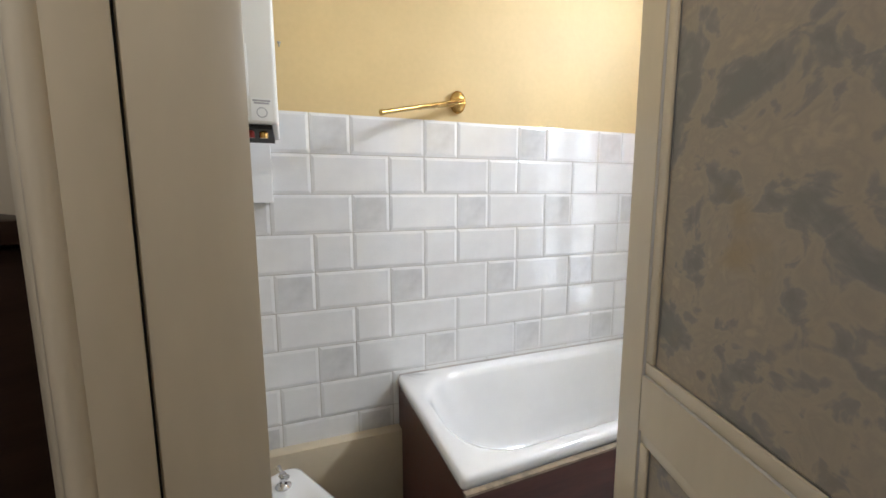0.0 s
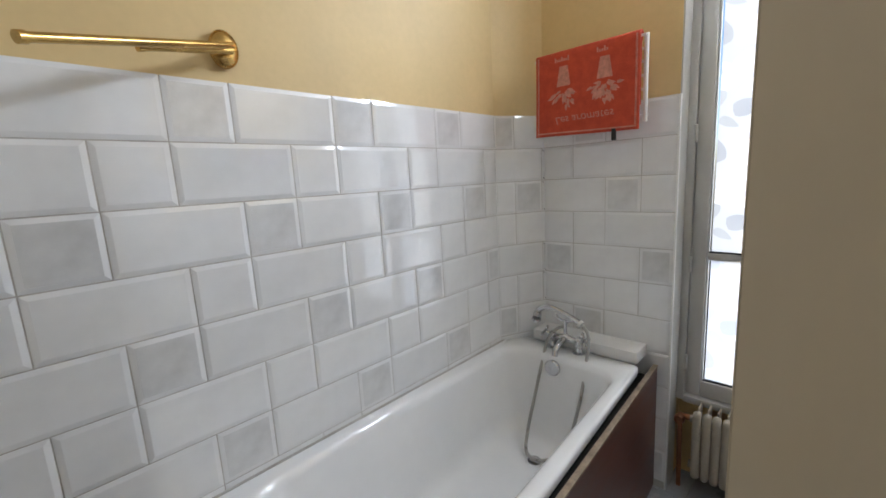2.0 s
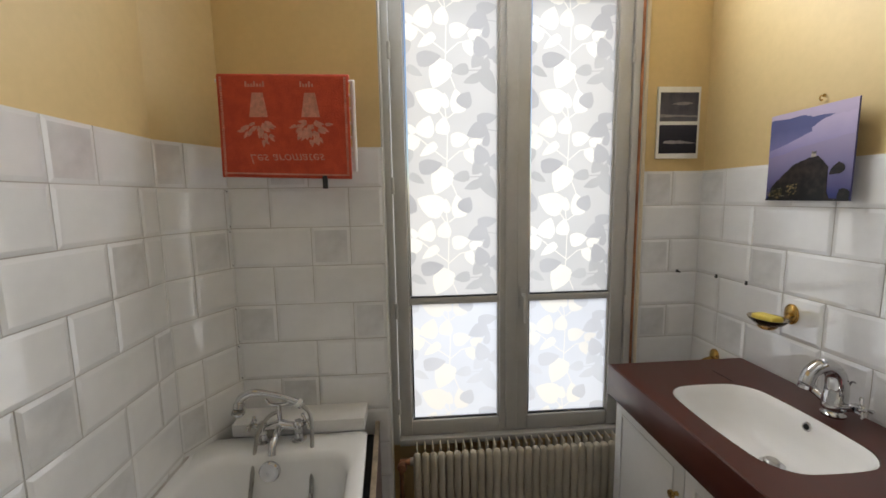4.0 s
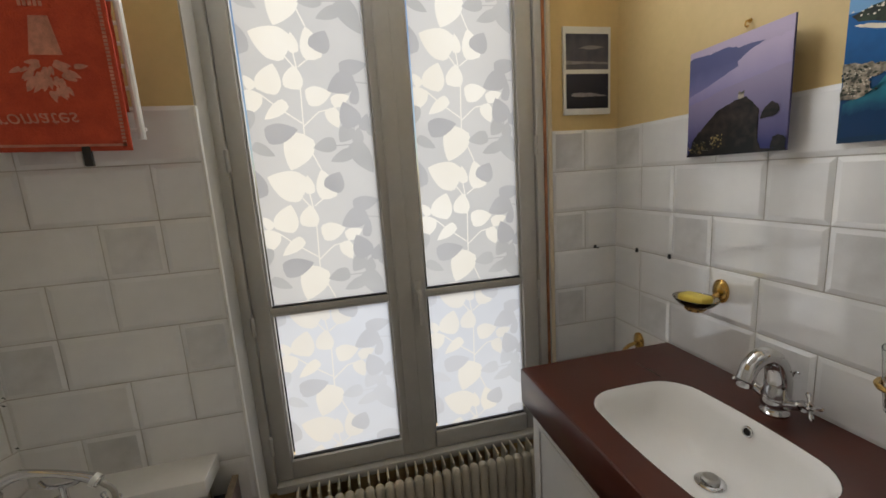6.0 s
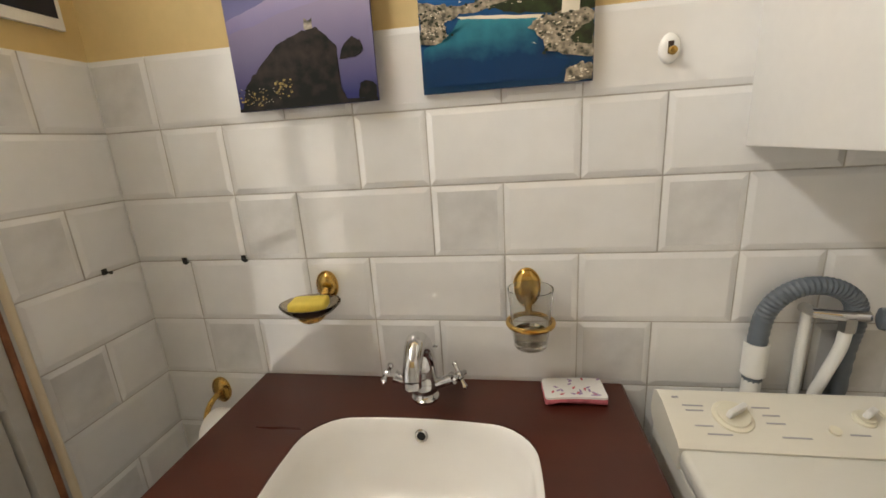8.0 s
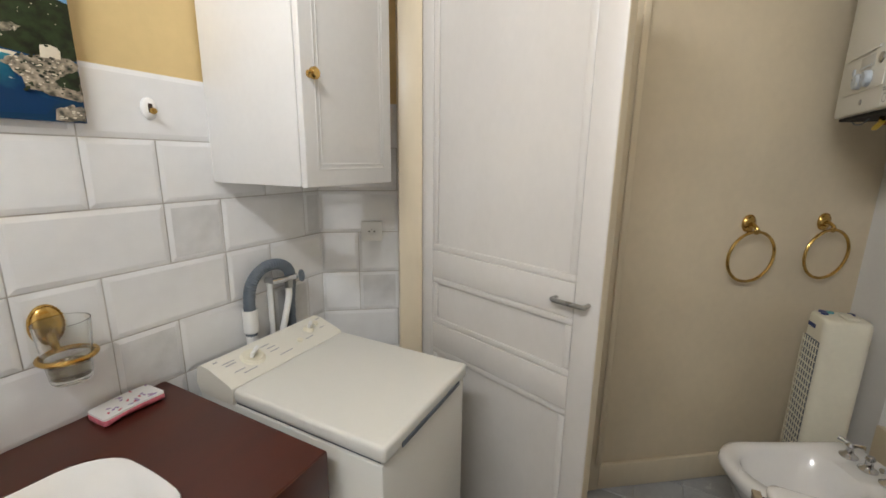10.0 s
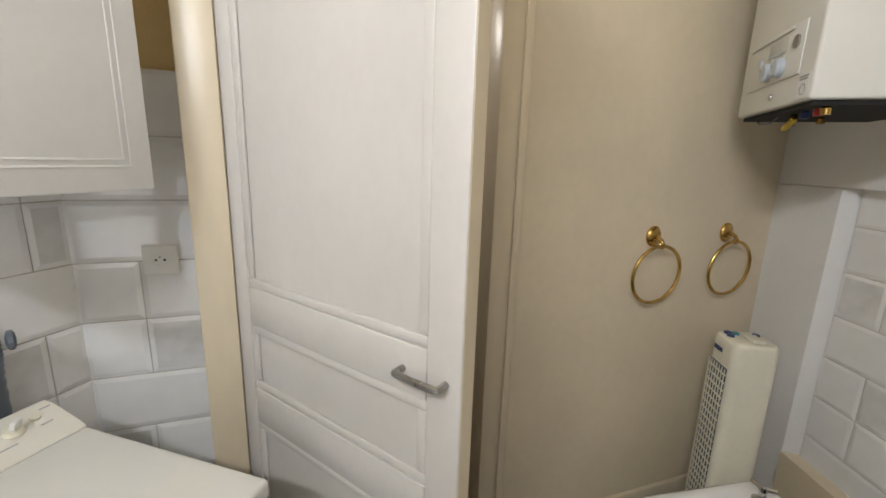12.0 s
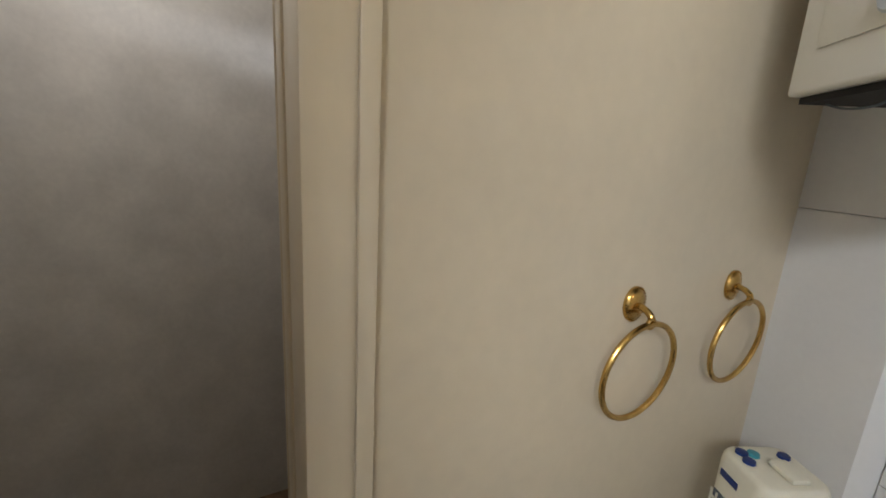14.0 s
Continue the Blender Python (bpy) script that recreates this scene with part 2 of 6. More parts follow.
REDCAP = material("red_cap", (0.5, 0.03, 0.03), 0.4, vary=0.06)
BLUEPL = material("dark_blue_button", (0.01, 0.03, 0.16), 0.3, vary=0.05)
TEALPL = material("teal_button", (0.06, 0.30, 0.36), 0.3, vary=0.05)
PAPER = material("toilet_paper", (0.85, 0.84, 0.82), 0.95, vary=0.04, fine=120, bump=0.2)


# ---- building helpers ----
def box(bm, x0, x1, y0, y1, z0, z1, bevel=0.0, seg=2):
    r = bmesh.ops.create_cube(bm, size=1)
    bmesh.ops.transform(bm, matrix=Matrix.Translation(((x0 + x1) / 2, (y0 + y1) / 2, (z0 + z1) / 2)) @ Matrix.Diagonal((abs(x1 - x0), abs(y1 - y0), abs(z1 - z0), 1)), verts=r["verts"])
    if bevel:
        es = list({e for v in r["verts"] for e in v.link_edges})
        bmesh.ops.bevel(bm, geom=es, offset=bevel, segments=seg, affect="EDGES", profile=0.5)
    return bm


def loft(bm, rings, close=True, cap0=False, cap1=False):
    """Joins rings of equally many points into one skin."""
    vs = [[bm.verts.new(p) for p in r] for r in rings]
    k = len(vs[0])
    for a, b in zip(vs, vs[1:]):
        for i in range(k if close else k - 1):
            j = (i + 1) % k
            bm.faces.new((a[i], a[j], b[j], b[i]))
    if cap0:
        bm.faces.new(list(reversed(vs[0])))
    if cap1:
        bm.faces.new(vs[-1])
    return bm


def turned(bm, profile, m=None, n=24, cap=True):
    """A body of revolution about z: profile of (radius, height), placed by m."""
    m = m or Matrix()
    rings = [[m @ Vector((r * math.cos(2 * math.pi * i / n), r * math.sin(2 * math.pi * i / n), z)) for i in range(n)] for r, z in profile]
    return loft(bm, rings, True, cap, cap)


def tube(bm, pts, r, n=10, closed=False, radii=None):
    """A round tube along points."""
    pts = [Vector(p) for p in pts]
    k = len(pts)
    rings = []
    ref = None
    for i, p in enumerate(pts):
        a = pts[(i - 1) % k] if (i or closed) else p
        b = pts[(i + 1) % k] if (i < k - 1 or closed) else p
        d = (b - a).normalized()
        if ref is None:
            ref = d.orthogonal().normalized()
        ref = (ref - d * ref.dot(d)).normalized()
        s = d.cross(ref)
        rad = radii[i] if radii else r
        rings.append([p + (ref * math.cos(2 * math.pi * j / n) + s * math.sin(2 * math.pi * j / n)) * rad for j in range(n)])
    if closed:
        rings.append(rings[0])
        vs = [[bm.verts.new(p) for p in rg] for rg in rings[:-1]]
        for i in range(k):
            a, b = vs[i], vs[(i + 1) % k]
            for j in range(n):
                bm.faces.new((a[j], a[(j + 1) % n], b[(j + 1) % n], b[j]))
        return bm
    return loft(bm, rings, True, True, True)


def curve_pts(ctrl, steps=8):
    """Catmull-Rom through control points."""
    c = [Vector(p) for p in ctrl]
    c = [c[0] * 2 - c[1]] + c + [c[-1] * 2 - c[-2]]
    out = []
    for i in range(1, len(c) - 2):
        p0, p1, p2, p3 = c[i - 1:i + 3]
        for s in range(steps):
            t = s / steps
            out.append(0.5 * ((2 * p1) + (p2 - p0) * t + (2 * p0 - 5 * p1 + 4 * p2 - p3) * t * t + (3 * p1 - p0 - 3 * p2 + p3) * t ** 3))
    out.append(c[-2])
    return out


def rounded(x0, x1, y0, y1, r, z, k=6, side=5):
    """Points of a rounded rectangle, anticlockwise, equally many on all."""
    rs = r if isinstance(r, (tuple, list)) else (r, r, r, r)
    pts = []
    corners = ((x1 - rs[0], y1 - rs[0], 0, rs[0]), (x0 + rs[1], y1 - rs[1], 90, rs[1]), (x0 + rs[2], y0 + rs[2], 180, rs[2]), (x1 - rs[3], y0 + rs[3], 270, rs[3]))
    for i, (cx, cy, a, rad) in enumerate(corners):
        arc = [Vector((cx + rad * math.cos(radians(a + 90 * j / k)), cy + rad * math.sin(radians(a + 90 * j / k)), z)) for j in range(k + 1)]
        pts += arc
        nx = corners[(i + 1) % 4]
        q = Vector((nx[0] + nx[3] * math.cos(radians(a + 90)), nx[1] + nx[3] * math.sin(radians(a + 90)), z))
        pts += [arc[-1].lerp(q, s / side) for s in range(1, side)]
    return pts


def smooth(me, angle=35):
    for p in me.polygons:
        p.use_smooth = True
    me.set_sharp_from_angle(angle=radians(angle))


def mesh_of(name, bm, mat, angle=35):
    bmesh.ops.recalc_face_normals(bm, faces=bm.faces)
    me = bpy.data.meshes.new(name)
    bm.to_mesh(me)
    bm.free()
    me.materials.append(mat)
    smooth(me, angle)
    return me


def part(name, bm, mat, parent=None, label="", m=None, angle=35):
    ob = new(name, mesh_of(name, bm, mat, angle))
    if parent:
        ob.parent = parent
    if m:
        ob.matrix_basis = m
    if label:
        tagged(ob, label)
    return ob


def thing(name, label, category, m=None, group="", kind=""):
    ob = new(name)
    ob.empty_display_size = 0.05
    if m:
        ob.matrix_basis = m
    return tagged(ob, label, category, group, kind)


def B(*a, **k):
    return box(bmesh.new(), *a, **k)


# the slanting door wall: u runs along it, n comes out of it into the room
DU, DN = Vector((-0.582, 0.813, 0)).normalized(), Vector((0.813, 0.582, 0)).normalized()
SLANT = Matrix(((DU.x, -DN.x, 0, 0), (DU.y, -DN.y, 0, 0), (0, 0, 1, 0), (0, 0, 0, 1)))  # x along u, -y into the room

# ---- structure ----
HEIGHT = 2.75


def prism(bm, pts, z0, z1):
    a = [bm.verts.new((x, y, z0)) for x, y in pts]
    b = [bm.verts.new((x, y, z1)) for x, y in pts]
    n = len(pts)
    for i in range(n):
        bm.faces.new((a[i], a[(i + 1) % n], b[(i + 1) % n], b[i]))
    bm.faces.new(list(reversed(a)))
    bm.faces.new(b)
    return bm


def structure(name, bm, mat, label, category):
    return tagged(part(name, bm, mat), label, category, kind="structure")


def un(u, n):
    p = DU * u + DN * n
    return (p.x, p.y)


floor = structure("floor", prism(bmesh.new(), [(-1.6, -0.2), (2.1, -0.2), (2.1, 2.4), (-1.6, 2.4)], -0.12, -0.006), GROUT, "bathroom floor of pale grey square tiles", "floor")
ceiling = structure("ceiling", prism(bmesh.new(), [(-3.2, -2.2), (2.1, -2.2), (2.1, 3.2), (-3.2, 3.2)], HEIGHT, HEIGHT + 0.1), CEIL, "plain off-white painted ceiling", "ceiling")
wall_south = structure("wall_south", B(-0.1, 2.1, -0.15, -0.008, 0, HEIGHT), YELLOW, "yellow painted wall with white metro tiles below", "wall")
wall_north = structure("wall_north", B(-1.6, 2.1, 2.153, 2.3, 0, HEIGHT), YELLOW, "yellow painted wall with white metro tiles below", "wall")
bm = bmesh.new()
prism(bm, [(1.679, 1.44), (2.02, 1.44), (2.02, 2.2), (1.415, 2.2), (1.415, 2.158), (1.677, 2.040)], 0, HEIGHT)
wall_east = structure("wall_east", bm, YELLOW, "yellow and tiled pier with chamfered corner beside the window", "wall")
wall_window_side = structure("wall_window_side", B(1.815, 2.02, -0.15, 0.285, 0, HEIGHT), YELLOW, "narrow yellow and tiled wall beside the window", "wall")
wall_window_head = structure("wall_window_head", B(1.83, 2.02, 0.285, 1.44, 2.70, HEIGHT), YELLOW, "wall above the window", "wall")
wall_window_apron = structure("wall_window_apron", B(1.86, 2.02, 0.285, 1.44, 0, 0.40), YELLOW, "wall below the window behind the radiator", "wall")

# the slanting wall: socket piece, piece past the door, head over the door
bm = bmesh.new()
prism(bm, [un(-0.3, -0.08), un(0.262, -0.08), un(0.262, 0.037), un(-0.3, 0.037)], 0, HEIGHT)
wall_socket = structure("wall_socket", bm, YELLOW, "short tiled wall beside the door casing", "wall")
bm = bmesh.new()
prism(bm, [un(1.045, 0.022), un(2.7, 0.022), un(2.7, 0.130), un(1.045, 0.130)], 0, HEIGHT)
wall_west = structure("wall_west", bm, CREAM, "plain cream painted slanting wall with brass rings", "wall")
bm = bmesh.new()
prism(bm, [un(0.262, -0.06), un(1.045, -0.06), un(1.045, 0.13), un(0.262, 0.13)], 2.13, HEIGHT)
wall_door_head = structure("wall_door_head", bm, CREAM, "cream painted wall above the door", "wall")

# white boxing in the corner behind the boiler
bm = bmesh.new()
prism(bm, [(-1.30, 1.912), (-0.972, 2.012), (-0.958, 2.040), (-0.958, 2.152), (-1.55, 2.152)], 0, 1.392)
prism(bm, [(-1.30, 1.912), (-0.972, 2.012), (-0.495, 2.108), (-0.495, 2.152), (-1.55, 2.152)], 1.394, HEIGHT)
structure("boxing_panel", bm, WHITEPAINT, "white painted pipe boxing in the corner", "wall panel")

# door casing and jambs
CAS = lambda u0, u1, n0, n1, z0, z1, bev=0.004: box(bmesh.new(), u0, u1, -n1, -n0, z0, z1, bevel=bev)
frame_1 = thing("door_frame", "cream painted wooden door frame with casing", "door frame", SLANT, kind="structure")
part("casing", CAS(0.256, 0.338, -0.06, 0.165, 0, 2.13), CREAMTRIM, frame_1)
part("casing", CAS(1.040, 1.128, 0.0467, 0.152, 0, 2.13), CREAMTRIM, frame_1)
part("casing", CAS(0.338, 1.040, 0.05, 0.150, 2.105, 2.19), CREAMTRIM, frame_1)
part("moulding", CAS(1.104, 1.130, 0.153, 0.162, 0.13, 2.19, 0.004), CREAMTRIM, frame_1)
part("lining", CAS(1.036, 1.075, -0.004, 0.044, 0, 2.11, 0.006), CREAMTRIM, frame_1)
part("lining_edge", tube(bmesh.new(), [(1.045, 0.006, 0), (1.045, 0.006, 2.11)], 0.011, 12), CREAMTRIM, frame_1)
part("outer_casing", CAS(1.0755, 1.105, -0.012, 0.0215, 0, 2.2, 0.006), CREAMTRIM, frame_1)
# black strip at the back of the open joint, in place of its shade
part("joint_shade", CAS(1.0432, 1.0448, 0.0443, 0.0464, 0, 2.10, 0), BLACK, frame_1, "open joint in the casing, backed by a black shade strip")
baseboard = tagged(part("baseboard", CAS(1.130, 2.255, 0.1305, 0.149, 0, 0.125, 0.006), CREAMTRIM, m=SLANT), "cream painted skirting board", "skirting", kind="structure")

# narrow hall outside the door
hall_floor = structure("hall_floor", prism(bmesh.new(), [un(-1.2, -1.0), un(2.6, -1.0), un(2.6, 0.05), un(-1.2, 0.05)], -0.10, -0.002), PARQUET, "dim wooden hall floor outside the door", "floor")
bm = bmesh.new()
prism(bm, [un(2.0, -1.0), un(2.1, -1.0), un(2.1, 0.02), un(2.0, 0.02)], 0, HEIGHT)
prism(bm, [un(-1.2, -1.1), un(2.1, -1.1), un(2.1, -1.0), un(-1.2, -1.0)], 0, HEIGHT)
prism(bm, [un(-1.3, -1.1), un(-1.2, -1.1), un(-1.2, -0.06), un(-1.3, -0.06)], 0, HEIGHT)
prism(bm, [un(-1.3, -0.14), un(0.25, -0.14), un(0.25, -0.081), un(-1.3, -0.081)], 0, HEIGHT)
structure("hall_wall", bm, HALLPAINT, "plain off-white hall walls outside the door", "wall")
side = thing("sideboard", "dark stained wooden sideboard in the hall", "sideboard", SLANT)
part("carcass", box(bmesh.new(), 1.16, 1.60, -0.018, 0.34, 0.06, 1.38, 0.008), DARKWOOD, side)
part("top", box(bmesh.new(), 1.145, 1.615, -0.0185, 0.355, 1.382, 1.405, 0.006), DARKWOOD, side)
for x0, x1 in ((1.17, 1.377), (1.383, 1.59)):
    leaf_ = part("door", box(bmesh.new(), x0, x1, 0.3405, 0.357, 0.10, 1.36, 0.004), DARKWOOD, side)
    part("knob", turned(bmesh.new(), [(0, 0), (0.008, 0), (0.007, 0.010), (0.013, 0.016), (0, 0.022)], pose(1.365 if x0 < 1.3 else 1.395, 0.3575, 0.80, -90), 12), BRASS, leaf_)
for fy in (0.04, 0.28):
    for fx in (1.20, 1.56):
        part("foot", box(bmesh.new(), fx - 0.025, fx + 0.025, fy - 0.025, fy + 0.025, 0, 0.06), DARKWOOD, side)


# ---- tiles ----
def tile_mesh(w, h, mat, t=0.009, bev=0.012, drop=0.0024):
    bm = bmesh.new()
    loft(bm, [[(0, 0, 0), (w, 0, 0), (w, 0, h), (0, 0, h)],
              [(0, -(t - drop), 0), (w, -(t - drop), 0), (w, -(t - drop), h), (0, -(t - drop), h)],
              [(bev, -t, bev), (w - bev, -t, bev), (w - bev, -t, h - bev), (bev, -t, h - bev)]], True, False, True)
    me = mesh_of("tile", bm, mat, 10)
    if mat is TILEGREY:
        # grey marbled centre, white glazed margins
        me.materials.append(TILE)
        for f in me.polygons:
            f.material_index = 0 if f.index == len(me.polygons) - 1 else 1
    return me


TILES = {}
PH, JOINT = 0.1545, 0.003


def tiles(parent, m, length, top, rows, first, period=0.459, square=0.153, shift=-0.153, skip=None, ph=PH, from_row=1, starts=None):
    """Rows of tiles on a wall whose plane is m (x along it, -y out). first: x at which an oblong tile starts in row 1."""
    for r in range(from_row, rows + 1):
        z1 = top - (r - 1) * ph
        z0 = z1 - ph + JOINT
        if z1 < 0.05:
            break
        if z0 < 0:
            z0 = 0.002
        x = starts.get(r, first) if starts else first + shift * (r - 1)
        while x > 0:
            x -= period
        while x < length:
            for kind, w in (("o", period - square), ("s", square)):
                a, b = max(x, 0), min(x + w - JOINT, length)
                x += w
                if b - a < 0.012:
                    continue
                if skip and skip(a, b, z0, z1):
                    continue
                mat = TILEGREY if kind == "s" and r % 2 == 1 else TILE
                key = (round(b - a, 4), round(z1 - z0, 4), mat.name)
                if key not in TILES:
                    TILES[key] = tile_mesh(b - a, z1 - z0, mat)
                ob = new("tile", TILES[key])
                ob.parent = parent
                ob.matrix_basis = m @ pose(a + random.uniform(-0.0005, 0.0005), random.uniform(-0.0006, 0.0006), z0, random.uniform(-0.12, 0.12), 0, random.uniform(-0.15, 0.15))


def plane_at(x, y, ax, ay):
    """x axis along (ax, ay); -y points to its right-hand side."""
    d = Vector((ax, ay, 0)).normalized()
    return Matrix(((d.x, -d.y, 0, x), (d.y, d.x, 0, y), (0, 0, 1, 0), (0, 0, 0, 1)))


# grout beds
NTOP, STOP = 1.732, 1.634
grout = lambda m, l, top, parent: part("grout", box(bmesh.new(), 0, l, -0.0056, 0.02, 0.0, top - 0.003), GROUT, parent, m=m)
# tile planes, in walking order
M_N = plane_at(-0.66, 2.150, 1, 0)
M_NW = plane_at(-0.955, 2.064, 0.295, 0.086)
LNW = 0.3073
M_C = plane_at(1.417, 2.154, 1.671 - 1.417, 2.034 - 2.154)
M_E = plane_at(1.673, 2.034, 0, -1)
M_W = plane_at(1.812, 0.278, 0, -1)
M_S = plane_at(1.812, -0.004, -1, 0)
M_K = plane_at(un(-0.032, 0.041)[0], un(-0.032, 0.041)[1], DU.x, DU.y)
LC = (Vector((1.671, 2.034)) - Vector((1.417, 2.154))).length
for m_, l_, top_, par_ in ((M_N, 2.077, NTOP, wall_north), (M_NW, LNW, NTOP, wall_north), (M_C, LC, NTOP, wall_east), (M_E, 0.594, NTOP, wall_east), (M_W, 0.278, STOP, wall_window_side), (M_S, 1.757, STOP, wall_south), (M_K, 0.288, STOP, wall_socket)):
    grout(m_, l_, top_, par_)
part("edge_strip", B(1.664, 1.680, 1.432, 1.4395, 0, NTOP, bevel=0.002), WHITEPL, wall_east)
part("reveal_board", B(1.6805, 1.789, 1.4340, 1.4395, 0, HEIGHT), PVC, wall_east)

# ---- bath ----
def bath():
    b = thing("bathtub", "white enamelled bathtub with brown boxed-in panels", "bathtub")
    def taper(p, on=True):
        y = p.y + (0.09 * (p.x + 0.03) / 1.58 * (2.14 - p.y) / 0.71 if on else 0)
        return Vector((p.x, y, p.z))
    X0, X1, Y0, Y1, Z = -0.03, 1.545, 1.43, 2.143, 0.632
    rings = [rounded(X0 + 0.006, X1, Y0 + 0.006, Y1, 0.02, Z - 0.045), rounded(X0, X1, Y0, Y1, 0.022, Z - 0.018), rounded(X0 + 0.002, X1 - 0.002, Y0 + 0.002, Y1, 0.024, Z - 0.006),
             rounded(X0 + 0.012, X1 - 0.01, Y0 + 0.012, Y1, 0.03, Z), rounded(X0 + 0.045, X1 - 0.105, Y0 + 0.045, Y1 - 0.045, (0.10, 0.20, 0.20, 0.10), Z - 0.001),
             rounded(X0 + 0.062, X1 - 0.12, Y0 + 0.060, Y1 - 0.060, (0.10, 0.21, 0.21, 0.10), Z - 0.010), rounded(X0 + 0.075, X1 - 0.128, Y0 + 0.070, Y1 - 0.070, (0.10, 0.21, 0.21, 0.10), Z - 0.035),
             rounded(X0 + 0.13, X1 - 0.145, Y0 + 0.085, Y1 - 0.085, (0.11, 0.21, 0.21, 0.11), Z - 0.16), rounded(X0 + 0.20, X1 - 0.165, Y0 + 0.105, Y1 - 0.105, (0.12, 0.20, 0.20, 0.12), Z - 0.30),
             rounded(X0 + 0.27, X1 - 0.19, Y0 + 0.135, Y1 - 0.135, (0.12, 0.18, 0.18, 0.12), Z - 0.375), rounded(X0 + 0.38, X1 - 0.25, Y0 + 0.20, Y1 - 0.20, (0.09, 0.12, 0.12, 0.09), Z - 0.40)]
    bm = bmesh.new()
    loft(bm, [[taper(p) for p in r] for r in rings], True, False, True)
    part("tub", bm, ENAMEL, b, angle=60)
    # front and head panels, set back under the rim
    fp = bmesh.new()
    prism(fp, [(X0 + 0.004, Y0 - 0.022), (1.665, 1.484), (1.665, 1.500), (X0 + 0.004, Y0 - 0.006)], 0.004, 0.588)
    part("front_panel", fp, BROWNPANEL, b, "dark brown laminate front panel")
    ed = bmesh.new()
    prism(ed, [(X0 + 0.004, Y0 - 0.024), (1.665, 1.482), (1.665, 1.501), (X0 + 0.004, Y0 - 0.005)], 0.5885, 0.597)
    part("panel_edge", ed, CUTEDGE, b, "worn raw chipboard edge")
    part("head_panel", B(X0 + 0.006, X0 + 0.022, Y0 - 0.004, Y1, 0.004, 0.585), BROWNPANEL, b, "dark brown laminate end panel")
    # black body standing in for the shade under the bath rim
    gap = bmesh.new()
    prism(gap, [(X0 + 0.03, Y0 - 0.004), (1.66, 1.502), (1.66, 1.56), (X0 + 0.03, Y0 + 0.040)], 0.40, 0.54)
    part("under_rim", gap, BLACK, b)
    part("overflow", turned(bmesh.new(), [(0.0, 0), (0.034, 0), (0.037, 0.004), (0.037, 0.014), (0.032, 0.020), (0.012, 0.022), (0.0, 0.020)], look((1.410, 1.850, 0.578), (0.8, 1.850, 0.62)) @ pose(0, 0, 0, 180), 20), CHROME, b, "chrome overflow rosette")
    part("drain", turned(bmesh.new(), [(0.0, 0), (0.030, 0), (0.030, 0.004), (0.022, 0.006), (0.0, 0.005)], pose(1.20, 1.83, 0.2325), 20), CHROME, b)
    return b


bath()
ledge = tagged(part("bath_ledge", B(1.538, 1.666, 1.530, 2.03, 0.634, 0.684, bevel=0.003), WHITEPAINT), "white painted shelf board behind the bath taps", "shelf")
sealant = tagged(part("sealant", tube(bmesh.new(), [(-0.02, 2.139, 0.633), (0.5, 2.140, 0.634), (1.0, 2.139, 0.633), (1.53, 2.140, 0.634)], 0.0045, 8), GROUT), "worn grey sealant bead between bath and tiles", "sealant", kind="structure")
sk = thing("pipe_boxing", "cream painted low pipe boxing along the tiled wall", "pipe boxing", kind="structure")
part("board", B(-0.663, -0.025, 2.085, 2.140, 0.0, 0.405, bevel=0.004), CREAM, sk)
bm = bmesh.new()
prism(bm, [(-0.665, 2.0855), (-0.665, 2.140), (-0.954, 2.055), (-0.954, 2.000)], 0, 0.405)
part("board", bm, CREAM, sk)

